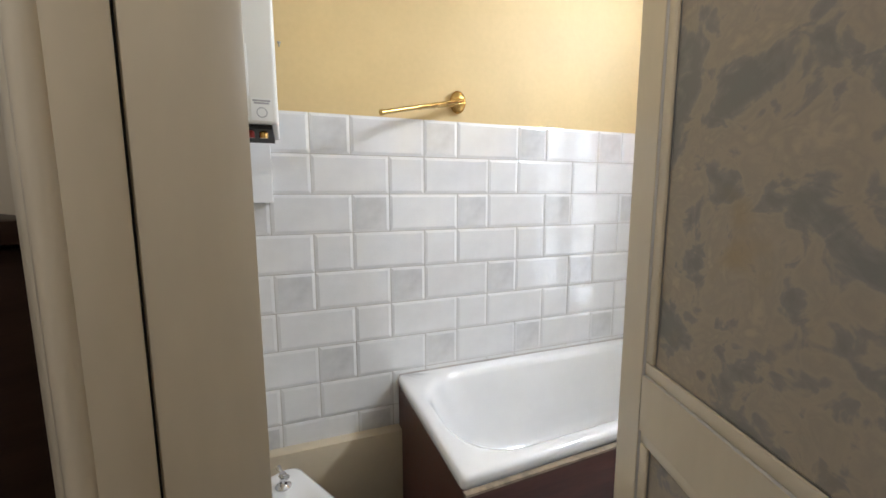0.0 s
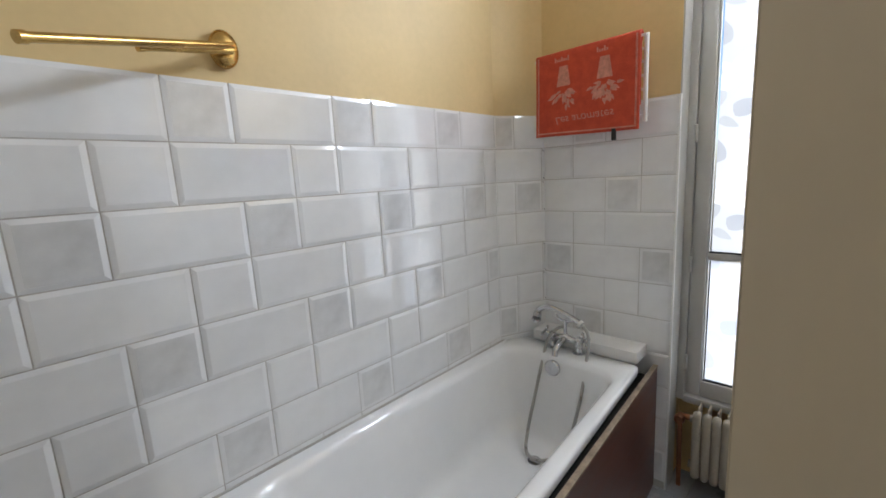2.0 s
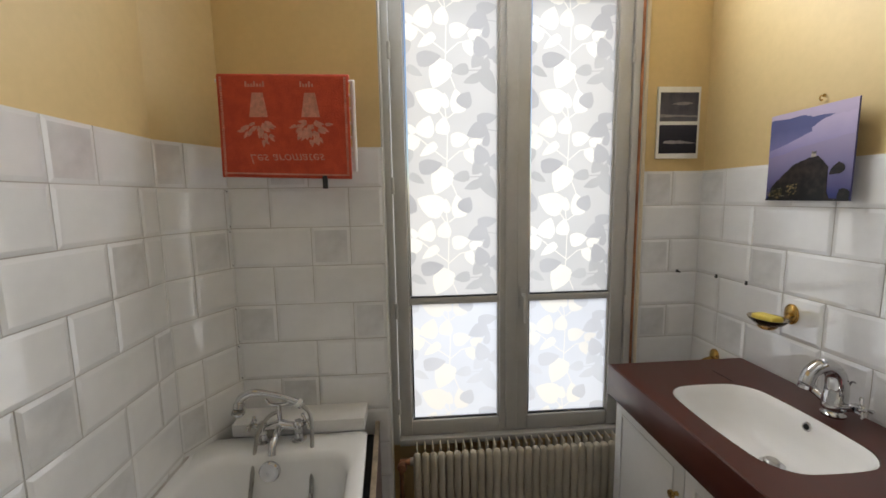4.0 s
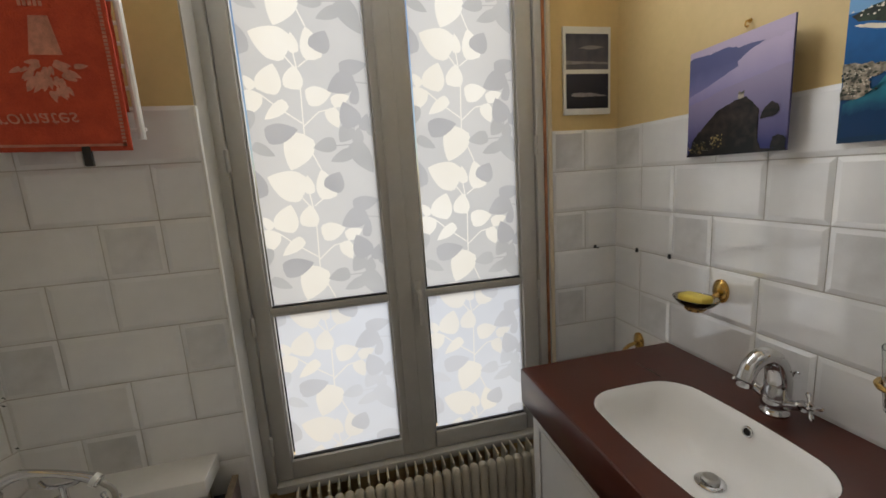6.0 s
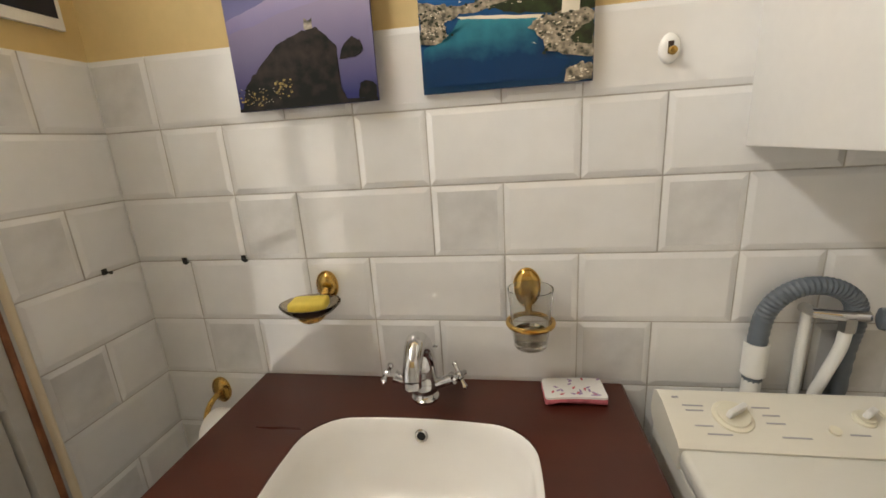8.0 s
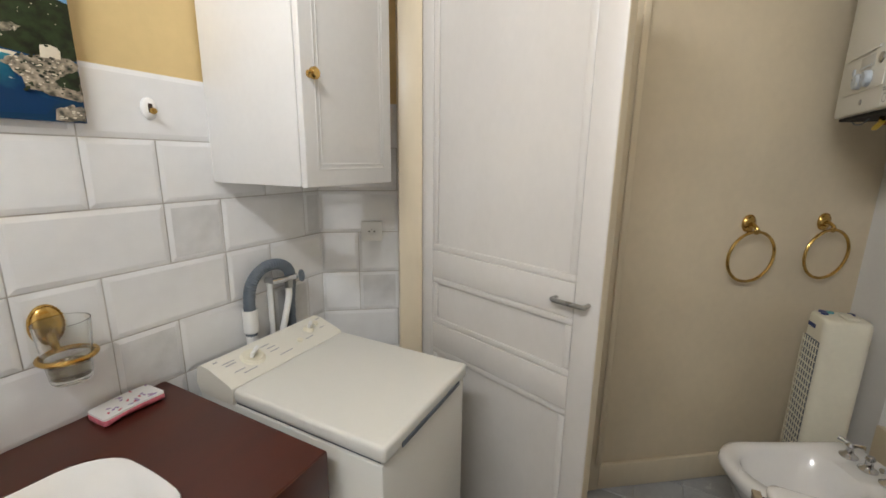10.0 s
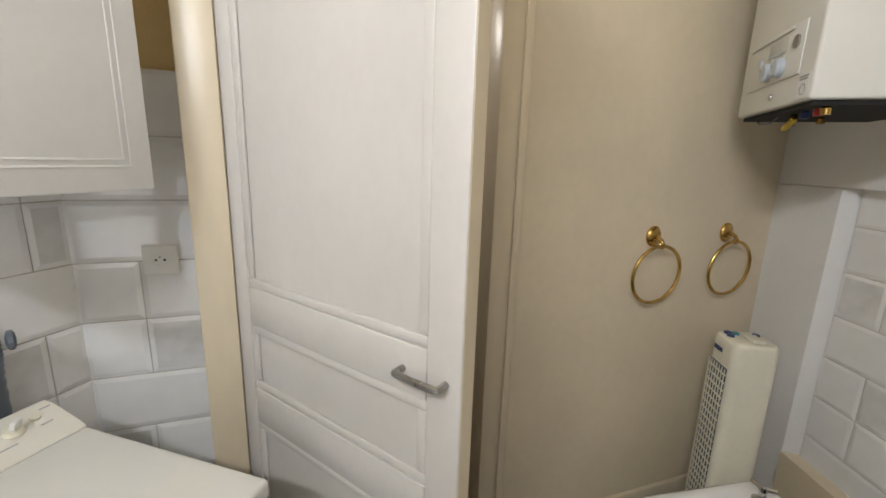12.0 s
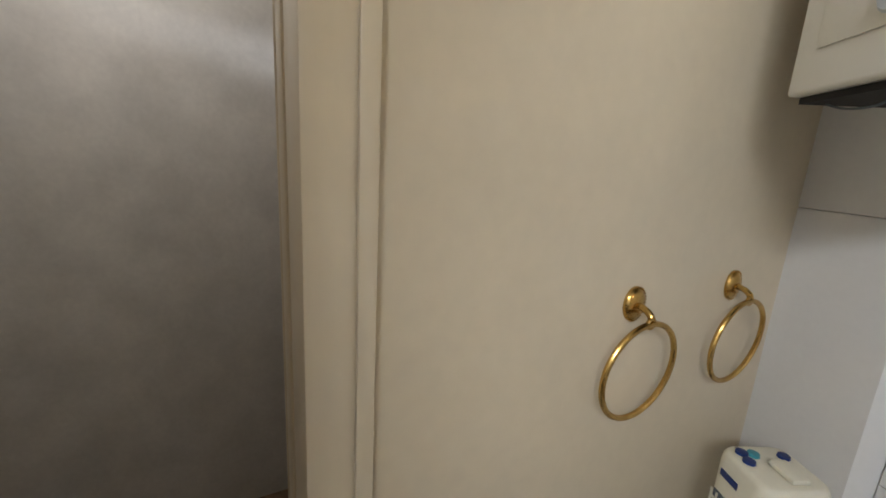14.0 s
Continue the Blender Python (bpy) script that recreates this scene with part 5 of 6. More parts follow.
def towel():
    t = thing("towel", "orange-red terry towel with pale plant pattern, folded over its rack", "towel")
    Y0, Y1 = 1.530, 1.962
    def front(y, z):
        f = (y - Y0) / (Y1 - Y0)
        return 1.4935 - 0.006 * math.sin(f * 5.0 + z * 6) * (1.95 - z) / 0.34 - 0.004 * (1.95 - z) / 0.34
    nz = 18
    ny = 22
    def sheet(bm, off):
        rows_ = []
        for i in range(nz + 1):
            z = 1.608 + (1.944 - 1.608) * i / nz
            rows_.append([Vector((front(Y0 + (Y1 - Y0) * j / ny, z) - off, Y0 + (Y1 - Y0) * j / ny, z + (0.012 * (1 - i / nz) * (j / ny - 0.5)))) for j in range(ny + 1)])
        for k in range(1, 7):
            a = math.pi * k / 6
            rows_.append([Vector((1.508 - math.cos(a) * (0.0135 + off), Y0 + (Y1 - Y0) * j / ny, 1.944 + math.sin(a) * (0.010 + off))) for j in range(ny + 1)])
        for i in range(8):
            rows_.append([Vector((1.524 + off, Y0 + 0.006 + (Y1 - Y0 - 0.012) * j / ny, 1.944 - 0.25 * (i + 1) / 8)) for j in range(ny + 1)])
        return rows_
    bm = bmesh.new()
    loft(bm, sheet(bm, 0.0), False)
    ob = part("cloth", bm, RED, t, angle=80)
    so = ob.modifiers.new("thickness", "SOLIDIFY")
    so.thickness, so.offset = 0.006, 0.0
    def on(y, z, lift=0.0042):
        return Vector((front(y, z) - lift, y, z))
    # stitched hems along three sides
    for seg in ([(Y0 + 0.012, 1.615 + 0.325 * k / 40) for k in range(41)], [(Y1 - 0.012, 1.615 + 0.325 * k / 40) for k in range(41)], [(Y0 + 0.012 + (Y1 - Y0 - 0.024) * k / 50, 1.621 + 0.012 * ((k / 50) - 0.5)) for k in range(51)]):
        bm = bmesh.new()
        for y, z in seg:
            box(bm, front(y, z) - 0.0048, front(y, z) - 0.0036, y - 0.0038, y + 0.0038, z - 0.0028, z + 0.0028)
        part("hem_stitch", bm, PINKPRINT, t)
    # two plant pots, hanging upside down
    rnd = random.Random(4)
    for yc, bushy in ((1.832, False), (1.660, True)):
        bm = bmesh.new()
        q = [on(yc + a, z) for a, z in ((-0.018, 1.892), (0.018, 1.892), (0.031, 1.812), (-0.031, 1.812))]
        bm.faces.new([bm.verts.new(p) for p in q])
        for k in range(46 if bushy else 38):
            a = rnd.uniform(-2.9, -0.25)
            r0 = rnd.uniform(0.012, 0.056)
            cy, cz = yc + r0 * math.cos(a), 1.804 + r0 * math.sin(a) * 1.3
            ln = rnd.uniform(0.018, 0.030)
            pts = leaf_outline(cy, cz, a + rnd.uniform(-0.4, 0.4), ln, ln * 0.42)
            bm.faces.new([bm.verts.new(on(y, z, 0.0044 + 0.00002 * k)) for y, z in pts])
        bmesh.ops.triangulate(bm, faces=bm.faces)
        part("plant_print", bm, PINKPRINT, t, "pale woven plant pot motif")
    cu = bpy.data.curves.new("lettering", "FONT")
    cu.body, cu.size, cu.align_x, cu.shear = "Les aromates", 0.046, "CENTER", 0.25
    tmp = bpy.data.objects.new("lettering", cu)
    me = bpy.data.meshes.new_from_object(tmp)
    bpy.data.objects.remove(tmp)
    me.materials.append(PINKPRINT)
    ob = new("lettering", me)
    ob.parent = t
    # seen from the reverse of the weave: the letters stand on their heads
    ob.matrix_basis = Matrix(((0, 0, -1, 1.479), (-1, 0, 0, 1.745), (0, -1, 0, 1.688), (0, 0, 0, 1)))
    for yc, n_ in ((1.835, 7), (1.665, 5)):
        bm = bmesh.new()
        for k in range(n_):
            y = yc + (n_ / 2 - k) * 0.0095
            box(bm, front(y, 1.915) - 0.0048, front(y, 1.915) - 0.0036, y - 0.003, y + 0.003, 1.911, 1.921 + (0.008 if k % 3 == 0 else 0))
        part("word_print", bm, PINKPRINT, t)


towel()

# ---- pictures ----
def blob(bm, pts, depth, rough, seed, sub=5):
    """A flat irregular patch, edges roughened between corner points (x across, z up), at a depth."""
    rnd = random.Random(seed)
    out = []
    for i, p in enumerate(pts):
        q = pts[(i + 1) % len(pts)]
        for k in range(sub):
            f = k / sub
            out.append((p[0] + (q[0] - p[0]) * f + (rnd.uniform(-rough, rough) if k else 0), p[1] + (q[1] - p[1]) * f + (rnd.uniform(-rough, rough) if k else 0)))
    out = [(min(max(a, 0.001), 0.999), min(max(b, 0.001), 0.999)) for a, b in out]
    f = bm.faces.new([bm.verts.new((a, -depth, b)) for a, b in out])
    bmesh.ops.triangulate(bm, faces=[f])
    return bm


def gradient(name, low, high, noise_amount=0.15, scale=8, span=(0.0, 1.0)):
    """Printed photo paper whose colour fades upwards."""
    m = bpy.data.materials.new(name)
    m.use_nodes = True
    n, l = m.node_tree.nodes, m.node_tree.links
    tc = n.new("ShaderNodeTexCoord")
    sx = n.new("ShaderNodeSeparateXYZ")
    l.new(tc.outputs["Object"], sx.inputs[0])
    no = n.new("ShaderNodeTexNoise")
    no.inputs["Scale"].default_value, no.inputs["Detail"].default_value = scale, 6
    l.new(tc.outputs["Object"], no.inputs["Vector"])
    ad = n.new("ShaderNodeMath")
    ad.operation = "MULTIPLY_ADD"
    ad.inputs[1].default_value, ad.inputs[2].default_value = noise_amount, -noise_amount / 2
    l.new(no.outputs["Fac"], ad.inputs[0])
    sm = n.new("ShaderNodeMath")
    l.new(ad.outputs[0], sm.inputs[0])
    l.new(sx.outputs["Z"], sm.inputs[1])
    rp = n.new("ShaderNodeValToRGB")
    rp.color_ramp.elements[0].position, rp.color_ramp.elements[1].position = span
    rp.color_ramp.elements[0].color, rp.color_ramp.elements[1].color = (*low, 1), (*high, 1)
    l.new(sm.outputs[0], rp.inputs[0])
    b = n["Principled BSDF"]
    l.new(rp.outputs[0], b.inputs["Base Color"])
    b.inputs["Roughness"].default_value = 0.28
    b.inputs["Specular IOR Level"].default_value = 0.3
    return m


SKYLAV = gradient("lavender_print", (0.022, 0.028, 0.14), (0.46, 0.39, 0.53), 0.12, 3, (0.05, 0.95))
MIST = gradient("mist_print", (0.17, 0.16, 0.36), (0.46, 0.39, 0.54), 0.15, 4, (0.45, 0.85))
BLUEHILL = gradient("blue_hill_print", (0.19, 0.18, 0.36), (0.10, 0.11, 0.24), 0.12, 6, (0.56, 0.80))
DARKHILL = gradient("dark_hill_print", (0.003, 0.004, 0.004), (0.052, 0.034, 0.030), 2.2, 11, (-0.35, 1.1))
LIGHTS = material("lit_village_print", (0.75, 0.52, 0.16), 0.3, vary=0.2, scale=40, second=(0.10, 0.09, 0.05))
SEA = gradient("deep_sea_print", (0.004, 0.035, 0.09), (0.012, 0.11, 0.32), 0.35, 12, (0.1, 0.7))
TURQ = gradient("turquoise_print", (0.003, 0.035, 0.11), (0.03, 0.24, 0.30), 0.25, 9, (0.18, 0.43))
ROCKS = material("rock_print", (0.62, 0.52, 0.40), 0.3, vary=0.2, scale=22, fine=60, second=(0.06, 0.06, 0.045), bump=0)
GREENS = material("scrub_print", (0.03, 0.055, 0.022), 0.3, vary=0.2, scale=16, fine=60, second=(0.006, 0.012, 0.007), bump=0)
SAND = material("sand_print", (0.82, 0.74, 0.60), 0.3, vary=0.05, bump=0)
PALESKY = gradient("pale_sky_print", (0.30, 0.45, 0.62), (0.16, 0.36, 0.62), 0.1, 3)
STORM = gradient("storm_print", (0.20, 0.19, 0.22), (0.05, 0.055, 0.085), 0.9, 4)
NIGHT = gradient("dusk_print", (0.010, 0.012, 0.020), (0.05, 0.055, 0.11), 0.2, 4)
GLOW = material("pale_horizon_print", (0.36, 0.34, 0.37), 0.3, vary=0.15, scale=12, bump=0)
EDGEBLUE = material("board_edge", (0.10, 0.09, 0.22), 0.6, vary=0.1)


def picture(name, label, m, w, h, patches, thick=0.012, edge=EDGEBLUE, specks=()):
    """A mounted print: a board with its picture built of flat patches in depth order."""
    p = thing(name, label, "picture", m @ Matrix.Diagonal((w, 1, h, 1)))
    p.matrix_basis = m
    b = part("board", box(bmesh.new(), 0, w, -thick, 0, 0, h, bevel=0.001), edge, p)
    for i, (mt, pts, rough) in enumerate(patches):
        ob = part("print", blob(bmesh.new(), pts, 0.0, rough, i + len(name)), mt, b)
        ob.matrix_basis = Matrix.Translation((0, -thick - 0.0004 - 0.00025 * i, 0)) @ Matrix.Diagonal((w, 1, h, 1))
    for i, (mt, x0, x1, z0, z1, count, size) in enumerate(specks):
        rnd = random.Random(i * 13 + count)
        bm = bmesh.new()
        for k in range(count):
            x, z = rnd.uniform(x0, x1), rnd.uniform(z0, z1)
            s = size * rnd.uniform(0.4, 1.3)
            blob(bm, [(x + s * math.cos(a) * rnd.uniform(0.6, 1.2), z + s * 0.7 * math.sin(a) * rnd.uniform(0.6, 1.2)) for a in (0.3, 1.2, 2.2, 3.3, 4.2, 5.3)], 0.00004 * (k % 6), s * 0.08, k, 2)
        ob = tagged(part("print_detail", bm, mt, b), kind="stuff")
        ob.matrix_basis = Matrix.Translation((0, -thick - 0.0005 - 0.00025 * (len(patches) + i * 1.2), 0)) @ Matrix.Diagonal((w, 1, h, 1))
    return p


FULL = [(0, 0), (1, 0), (1, 1), (0, 1)]
# x runs from the picture's left to its right; it hangs facing the room
HANG_S = lambda x, z, yaw=0.0, tilt=0.0: Matrix.Translation((x, 0.0095, z)) @ pose(0, 0, 0, 0, 0, 180 + yaw)
picture("photo_panel", "unframed mounted photo of a misty headland with tower", HANG_S(1.447, 1.502, -4.5), 0.315, 0.300, (
    (SKYLAV, FULL, 0), (MIST, [(0, 0.50), (0.5, 0.60), (1, 0.66), (1, 0.88), (0.75, 0.87), (0, 0.85)], 0.010),
    (BLUEHILL, [(0, 0.58), (0.20, 0.64), (0.40, 0.70), (0.54, 0.745), (0.52, 0.78), (0.64, 0.845), (0.78, 0.885), (0.66, 0.90), (0.56, 0.895), (0.42, 0.935), (0.25, 0.925), (0.04, 0.945), (0, 0.93)], 0.006),
    (DARKHILL, [(0.06, 0.10), (0.02, 0.01), (0.80, 0.01), (0.76, 0.10), (0.74, 0.24), (0.76, 0.34), (0.70, 0.42), (0.64, 0.475), (0.58, 0.475), (0.46, 0.44), (0.34, 0.40), (0.18, 0.26), (0.08, 0.17)], 0.010),
    (ROCKS, [(0.555, 0.47), (0.61, 0.47), (0.615, 0.535), (0.59, 0.52), (0.56, 0.535)], 0.002), (DARKHILL, [(0.77, 0.27), (0.88, 0.275), (0.93, 0.31), (0.915, 0.37), (0.86, 0.395), (0.81, 0.36)], 0.007),
    (DARKHILL, [(0.88, 0.02), (0.99, 0.02), (0.99, 0.10), (0.93, 0.13), (0.89, 0.10)], 0.01), (DARKHILL, [(0.0, 0.0), (1.0, 0.0), (1.0, 0.025), (0.5, 0.03), (0.0, 0.02)], 0.006)),
    thick=0.005,
    specks=((LIGHTS, 0.02, 0.24, 0.03, 0.13, 40, 0.009), (LIGHTS, 0.29, 0.42, 0.07, 0.19, 26, 0.013), (DARKHILL, 0.02, 0.44, 0.02, 0.18, 30, 0.010), (SAND, 0.04, 0.42, 0.03, 0.15, 18, 0.004)))
picture("photo_panel", "unframed mounted photo of a turquoise bay with rocks", HANG_S(1.048, 1.507, -1.5), 0.318, 0.300, (
    (PALESKY, FULL, 0), (SEA, [(0, 0), (1, 0), (1, 0.60), (0.6, 0.80), (0, 0.86)], 0.003),
    (GREENS, [(0.02, 0.84), (0.30, 0.90), (0.60, 0.82), (1, 0.75), (1, 0.40), (0.70, 0.41), (0.62, 0.55), (0.40, 0.66), (0.08, 0.79)], 0.008),
    (SAND, [(0.04, 0.775), (0.12, 0.765), (0.40, 0.655), (0.62, 0.585), (0.62, 0.57), (0.38, 0.635), (0.10, 0.745)], 0.004),
    (ROCKS, [(0.20, 0.50), (0.40, 0.52), (0.60, 0.545), (0.66, 0.57), (0.76, 0.555), (0.72, 0.50), (0.44, 0.46), (0.26, 0.45)], 0.010),
    (GREENS, [(0.42, 0.475), (0.60, 0.505), (0.74, 0.515), (1, 0.46), (1, 0.40), (0.72, 0.405), (0.50, 0.435)], 0.010),
    (TURQ, [(0.02, 0.27), (0.17, 0.31), (0.24, 0.42), (0.45, 0.41), (0.70, 0.385), (0.64, 0.32), (0.70, 0.24), (0.74, 0.16), (0.88, 0.13), (0.80, 0.04), (0.02, 0.04)], 0.004),
    (SAND, [(0.23, 0.435), (0.36, 0.43), (0.55, 0.41), (0.72, 0.395), (0.70, 0.378), (0.52, 0.395), (0.36, 0.41), (0.26, 0.42)], 0.003),
    (ROCKS, [(0, 0.30), (0.12, 0.30), (0.18, 0.34), (0.15, 0.40), (0.26, 0.46), (0.16, 0.52), (0, 0.54)], 0.014),
    (ROCKS, [(0.63, 0.33), (0.70, 0.38), (0.80, 0.40), (0.90, 0.44), (1, 0.38), (1, 0.14), (0.85, 0.16), (0.74, 0.19), (0.72, 0.26)], 0.014),
    (GREENS, [(0.87, 0.25), (0.92, 0.30), (0.99, 0.345), (0.99, 0.21), (0.90, 0.215)], 0.008), (SAND, [(0.82, 0.39), (0.825, 0.465), (0.87, 0.475), (0.92, 0.46), (0.915, 0.395)], 0.001), (ROCKS, [(0.84, 0.01), (0.85, 0.08), (0.93, 0.115), (0.99, 0.10), (0.99, 0.01)], 0.012)),
    thick=0.005,
    specks=((GREENS, 0.0, 0.20, 0.32, 0.52, 60, 0.011), (SAND, 0.01, 0.17, 0.31, 0.48, 40, 0.006), (GREENS, 0.70, 0.98, 0.17, 0.40, 50, 0.011), (SAND, 0.66, 0.92, 0.22, 0.38, 50, 0.007), (GREENS, 0.25, 0.98, 0.45, 0.56, 44, 0.012), (SAND, 0.25, 0.75, 0.46, 0.56, 26, 0.006), (SAND, 0.02, 0.20, 0.81, 0.87, 16, 0.008), (SAND, 0.45, 0.95, 0.60, 0.74, 16, 0.004), (SAND, 0.86, 0.97, 0.02, 0.09, 14, 0.009)))
HANG_E = Matrix(((0, 1, 0, 1.8145), (-1, 0, 0, 0.229), (0, 0, 1, 1.690), (0, 0, 0, 1)))
picture("clip_frame", "white-bordered clip frame with two stormy sky photos", HANG_E, 0.196, 0.310, (
    (WHITEPL, FULL, 0), (STORM, [(0.05, 0.52), (0.95, 0.52), (0.95, 0.92), (0.05, 0.92)], 0), (GLOW, [(0.05, 0.575), (0.5, 0.585), (0.95, 0.575), (0.95, 0.60), (0.4, 0.612), (0.05, 0.62)], 0.004), (GLOW, [(0.30, 0.755), (0.60, 0.745), (0.88, 0.775), (0.55, 0.79)], 0.006), (NIGHT, [(0.05, 0.07), (0.95, 0.07), (0.95, 0.47), (0.05, 0.47)], 0),
    (GLOW, [(0.15, 0.215), (0.60, 0.205), (0.92, 0.215), (0.55, 0.255), (0.20, 0.25)], 0.006)), 0.010, WHITEPL)

# ---- bidet ----
def bidet():
    b = thing("bidet", "white ceramic bidet with three chrome taps", "bidet", pose(0, 0, 0, 0, 0, 28))
    X0, X1, Y0, Y1, Z = 0.205, 0.527, 1.425, 1.985, 0.418
    R = (0.05, 0.05, 0.13, 0.13)
    rings = [rounded(X0 + 0.10, X1 - 0.10, Y0 + 0.16, Y1 - 0.06, 0.05, 0.0), rounded(X0 + 0.11, X1 - 0.11, Y0 + 0.17, Y1 - 0.06, 0.05, 0.10), rounded(X0 + 0.07, X1 - 0.07, Y0 + 0.10, Y1 - 0.04, 0.07, 0.24), rounded(X0 + 0.015, X1 - 0.015, Y0 + 0.02, Y1, R, Z - 0.06),
             rounded(X0, X1, Y0, Y1, R, Z - 0.025), rounded(X0 + 0.004, X1 - 0.004, Y0 + 0.004, Y1 - 0.002, R, Z - 0.006), rounded(X0 + 0.015, X1 - 0.015, Y0 + 0.015, Y1 - 0.01, R, Z),
             rounded(X0 + 0.042, X1 - 0.042, Y0 + 0.045, Y1 - 0.17, (0.06, 0.06, 0.12, 0.12), Z - 0.002), rounded(X0 + 0.052, X1 - 0.052, Y0 + 0.055, Y1 - 0.18, (0.06, 0.06, 0.11, 0.11), Z - 0.02), rounded(X0 + 0.085, X1 - 0.085, Y0 + 0.10, Y1 - 0.21, 0.07, Z - 0.12), rounded(X0 + 0.14, X1 - 0.14, Y0 + 0.18, Y1 - 0.28, 0.035, Z - 0.14)]
    part("bowl", loft(bmesh.new(), rings, True, True, True), CERAMIC, b, angle=60)
    for i, x in enumerate((0.295, 0.363, 0.432)):
        y = 1.895
        t = part("tap", turned(bmesh.new(), [(0, 0), (0.026, 0), (0.027, 0.004), (0.016, 0.012), (0.011, 0.020), (0.011, 0.038), (0.014, 0.042), (0.010, 0.052), (0, 0.054)], pose(x, y, Z + 0.0005), 20), CHROME, b, angle=50)
        if i != 1:
            for k in range(2):
                a = 0.5 + i * 0.5 + k * math.pi
                part("lever", tube(bmesh.new(), [(x, y, Z + 0.045), (x + 0.018 * math.cos(a), y + 0.018 * math.sin(a), Z + 0.052), (x + 0.036 * math.cos(a), y + 0.036 * math.sin(a), Z + 0.056)], 0.007, 10, radii=[0.006, 0.0065, 0.009]), CHROME, t)


bidet()

# ---- tower fan heater ----
def tower_heater():
    m = pose(-0.898, 1.800, 0, 0, 0, 10)
    h = thing("tower_heater", "ivory plastic tower fan heater standing on the floor", "heater", m)
    w, d, H = 0.072, 0.078, 0.855
    bm = bmesh.new()
    loft(bm, [rounded(-w * s, w * s, -d * s, d * s, 0.030 * s, z) for s, z in ((1.10, 0), (1.10, 0.03), (1.0, 0.05), (1.0, H - 0.03), (0.98, H - 0.012), (0.92, H - 0.002), (0.85, H))], True, True, True)
    part("housing", bm, IVORY, h, angle=50)
    g = part("grille", box(bmesh.new(), -0.052, 0.052, -d - 0.0015, -d - 0.0005, 0.10, H - 0.10), GREYPL, h, "dark slotted air outlet")
    for i in range(22):
        z = 0.105 + i * 0.0297
        part("slat", box(bmesh.new(), -0.053, 0.053, -d - 0.0065, -d - 0.0018, z, z + 0.006, bevel=0.001), IVORY, g)
    for x in (-0.051, -0.034, -0.017, 0.0, 0.017, 0.034, 0.051):
        part("divider", box(bmesh.new(), x - 0.0025, x + 0.0025, -d - 0.0085, -d - 0.0067, 0.10, H - 0.10), IVORY, g)
    part("name_plate", box(bmesh.new(), -0.045, 0.005, -d - 0.002, -d - 0.0005, H - 0.058, H - 0.042), BLUEPL, h, "small blue badge")
    part("carry_ridge", box(bmesh.new(), -0.01, 0.055, -0.012, 0.030, H + 0.0003, H + 0.014, bevel=0.006), IVORY, h)
    for x, y, mt in ((-0.04, -0.045, BLUEPL), (-0.012, -0.05, BLUEPL), (-0.035, -0.022, TEALPL), (-0.03, 0.045, BLUEPL)):
        part("button", turned(bmesh.new(), [(0, 0), (0.013, 0), (0.012, 0.006), (0, 0.007)], pose(x, y, H + 0.0004), 16), mt, h)


tower_heater()

# ---- socket ----
so = thing("wall_socket", "white mains socket on the tiles", "socket", ON_D(0.157, 1.176, 0.0505))
part("plate", box(bmesh.new(), -0.039, 0.039, -0.037, 0.037, 0, 0.010, bevel=0.003), WHITEPL, so)
part("well", turned(bmesh.new(), [(0.018, 0.0102), (0.021, 0.0102), (0.021, 0.0125), (0.018, 0.0125), (0.018, 0.0102)], None, 24, False), WHITEPL, so)
for x in (-0.0095, 0.0095):
    part("pin_hole", turned(bmesh.new(), [(0, 0.0101), (0.003, 0.0101), (0.003, 0.0112), (0, 0.0112)], pose(x, 0, 0), 10), BLACK, so)
part("earth_pin", turned(bmesh.new(), [(0, 0.010), (0.0025, 0.010), (0.002, 0.016), (0, 0.017)], pose(0, 0.008, 0), 10), STEEL, so)

# ---- washing machine plumbing ----
pl = thing("washer_plumbing", "grey drain hose and white pipes behind the washing machine", "pipes")
part("waste_pipe", turned(bmesh.new(), [(0.010, 0), (0.017, 0), (0.017, 0.90), (0.022, 0.905), (0.022, 0.975), (0.0185, 0.975), (0.0185, 0.91), (0.010, 0.90)], pose(0.400, 0.030, 0.012), 18), WHITEPL, pl)
hose = curve_pts([(0.400, 0.030, 0.90), (0.398, 0.030, 1.02), (0.383, 0.034, 1.075), (0.345, 0.040, 1.108), (0.295, 0.044, 1.110), (0.258, 0.046, 1.085), (0.245, 0.040, 1.04), (0.245, 0.030, 0.95), (0.245, 0.028, 0.70)], 12)
part("drain_hose", tube(bmesh.new(), hose, 0.016, 12, radii=[0.0165 + 0.0018 * (i % 2) for i in range(len(hose))]), GREYPL, pl, "ribbed grey drain hose")
part("supply_pipe", tube(bmesh.new(), [(0.315, 0.022, 0.02), (0.315, 0.022, 1.05)], 0.009, 12), WHITEPL, pl)
part("fill_hose", tube(bmesh.new(), curve_pts([(0.270, 0.058, 1.035), (0.272, 0.056, 0.99), (0.285, 0.048, 0.92), (0.292, 0.04, 0.85), (0.295, 0.035, 0.60)], 6), 0.0105, 12), WHITEPL, pl)
part("stop_tap", tube(bmesh.new(), [(0.315, 0.010, 1.055), (0.315, 0.045, 1.058), (0.285, 0.058, 1.058), (0.240, 0.060, 1.058)], 0.011, 12), CHROME, pl)
part("nut", tube(bmesh.new(), [(0.270, 0.059, 1.055), (0.270, 0.059, 1.028)], 0.014, 6), STEEL, pl)
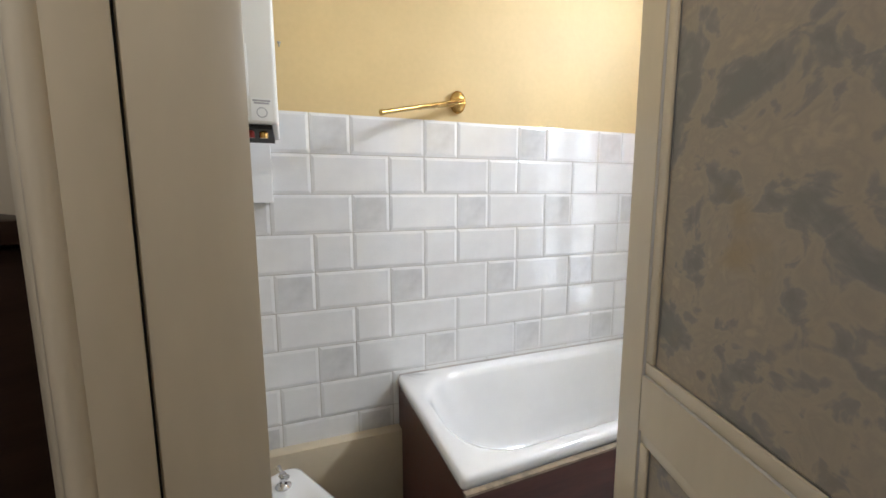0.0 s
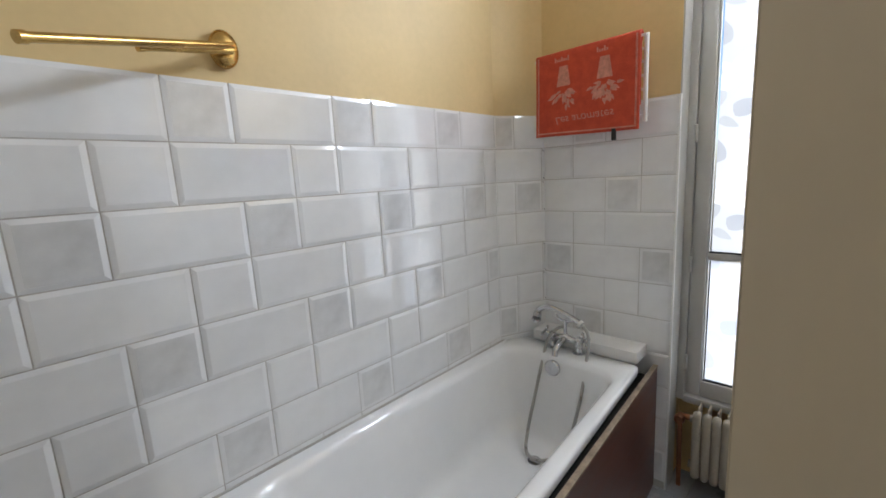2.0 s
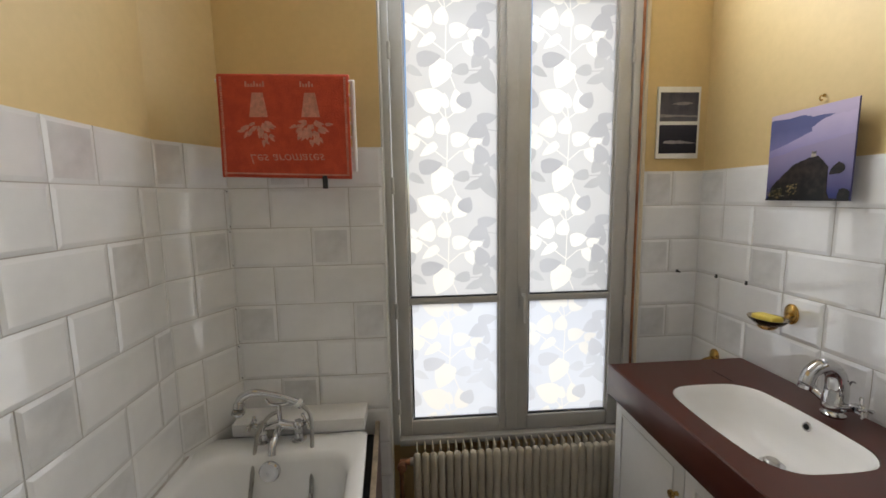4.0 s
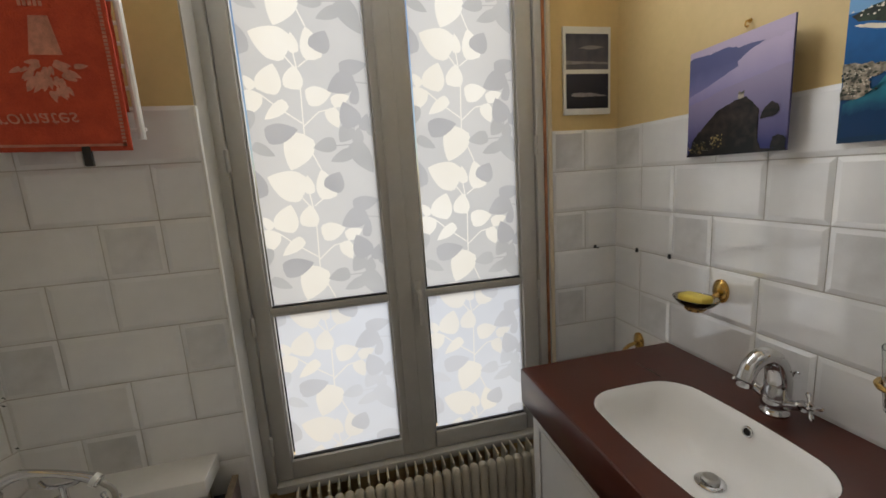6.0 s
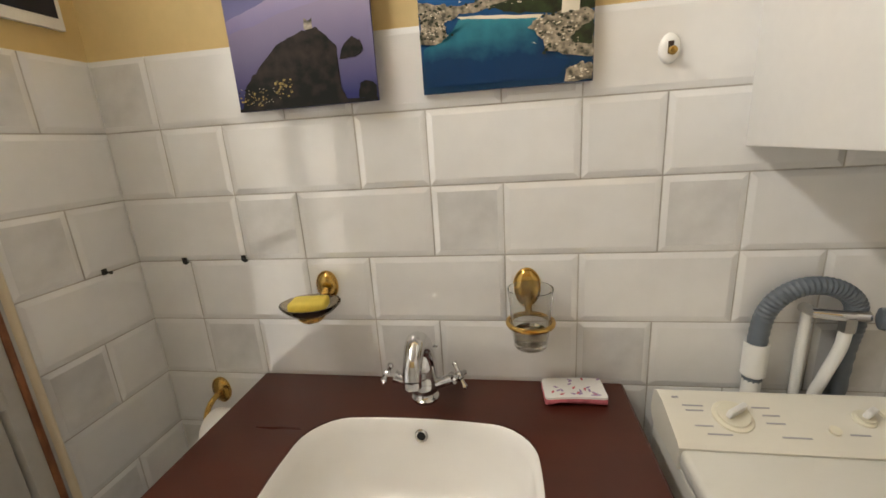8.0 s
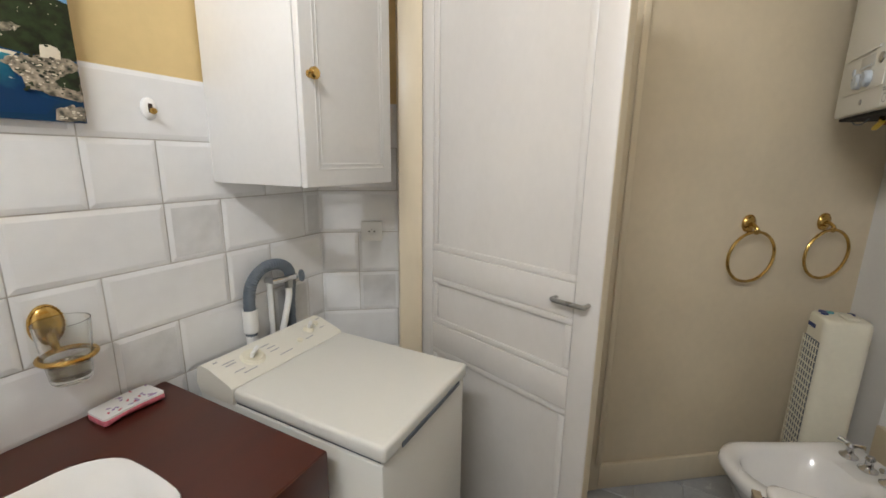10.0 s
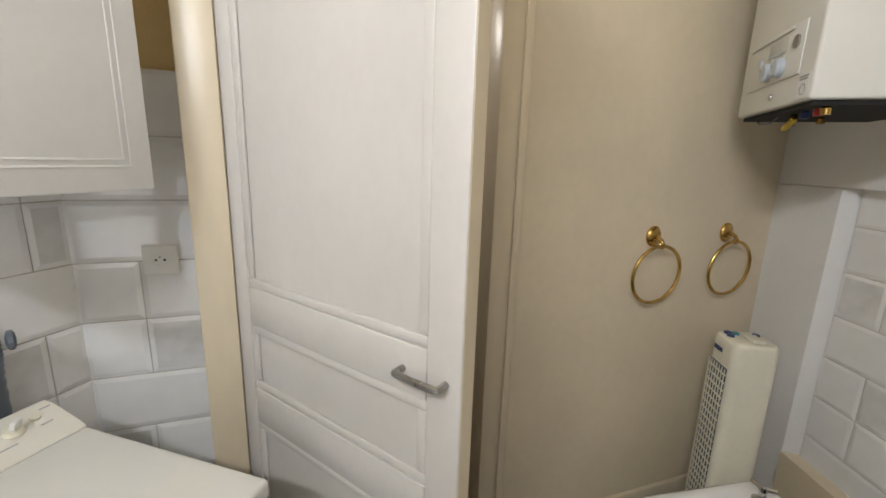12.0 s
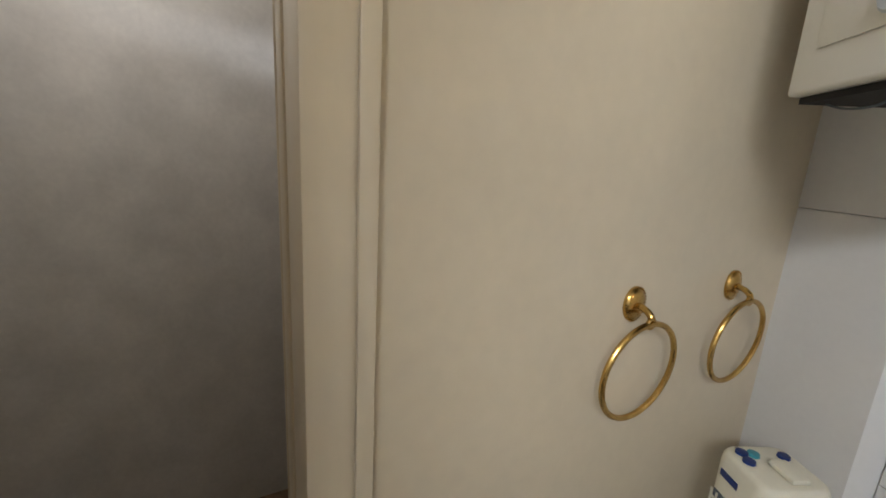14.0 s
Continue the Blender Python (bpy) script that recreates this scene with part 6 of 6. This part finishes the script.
part("tap_wheel", turned(bmesh.new(), [(0, 0), (0.008, 0), (0.020, 0.004), (0.021, 0.012), (0.014, 0.016), (0, 0.017)], look((0.232, 0.066, 1.058), (0.332, 0.02, 1.058)), 10), GREYPL, pl, "grey tap wheel")

# ---- sponge ----
sp = thing("sponge", "pink foam sponge with patterned top on the worktop", "sponge", pose(0.758, 0.060, 0.8675, 0, 0, 183))
bm = bmesh.new()
def bow(p, up):
    return Vector((p.x, p.y, p.z + 0.010 * (1 - (p.x / 0.064) ** 2) * (0.3 if up else 1)))
loft(bm, [[bow(p, z > 0.01) for p in rounded(-0.064 + g, 0.064 - g, -0.036 + g, 0.036 - g, 0.008, z)] for g, z in ((0.003, 0.0), (0, 0.003), (0, 0.014), (0.002, 0.0155))], True, True, True)
part("foam", bm, SPONGEPINK, sp, angle=60)
bm = bmesh.new()
loft(bm, [[bow(p, True) for p in rounded(-0.0635, 0.0635, -0.0355, 0.0355, 0.008, z)] for z in (0.0157, 0.0205)], True, True, True)
top = part("cover", bm, PAPER, sp, "white cloth cover with lilac print", angle=60)
rnd = random.Random(9)
for k in range(26):
    x, y = rnd.uniform(-0.055, 0.055), rnd.uniform(-0.028, 0.028)
    bmp = bmesh.new()
    bmp.faces.new([bmp.verts.new((a, b, 0.0208 + 0.003 * (1 - (x / 0.064) ** 2))) for a, b in leaf_outline(x, y, rnd.uniform(0, 6.3), 0.012, 0.005)])
    part("lilac_print", bmp, SPONGEPINK if k % 4 == 0 else LILAC, top)

# ---- tiled surfaces, piece by piece ----
tiles(wall_north, M_N, 2.077, NTOP, 11, 0.459, skip=lambda a, b, z0, z1: (z0 > 1.40 and b < 0.17) or (a > 0.66 and z1 < 0.5) or z1 < 0.40)
tiles(wall_north, M_NW, LNW, NTOP, 11, 0.459 + LNW, skip=lambda a, b, z0, z1: z0 > 1.39 or z1 < 0.40)
tiles(wall_east, M_C, LC, NTOP, 8, 0.111)
tiles(wall_east, M_E, 0.594, NTOP, 11, 0.311, skip=lambda a, b, z0, z1: z1 < 0.3 and b < 0.45)
tiles(wall_window_side, M_W, 0.278, STOP, 10, -0.01, starts={1: 0.137, 3: 0.137, 5: 0.137, 7: 0.137, 9: 0.137})
tiles(wall_south, M_S, 1.757, STOP, 11, 0.151, shift=0.153, skip=lambda a, b, z0, z1: (z1 < 0.70 and a > 0.30))
tiles(wall_socket, M_K, 0.288, STOP, 7, -0.02, starts={1: 0.13, 2: -0.02, 3: -0.012, 4: 0.14, 5: -0.166, 6: -0.02, 7: 0.13})

# floor tiles
fm = None
ft = bmesh.new()
for i in range(18):
    for j in range(13):
        x0, y0 = -1.55 + i * 0.2, -0.05 + j * 0.2
        if x0 > 2.0 or 0.813 * (x0 + 0.1) + 0.582 * (y0 + 0.1) < 0.02:
            continue
        if fm is None:
            bm = B(0, 0.197, 0, 0.197, -0.008, 0.0, bevel=0.0015, seg=1)
            fm = mesh_of("tile", bm, FLOORTILE)
        ob = new("tile", fm)
        ob.parent = floor
        ob.location = (x0, y0, random.uniform(-0.0006, 0.0002))
ft.free()
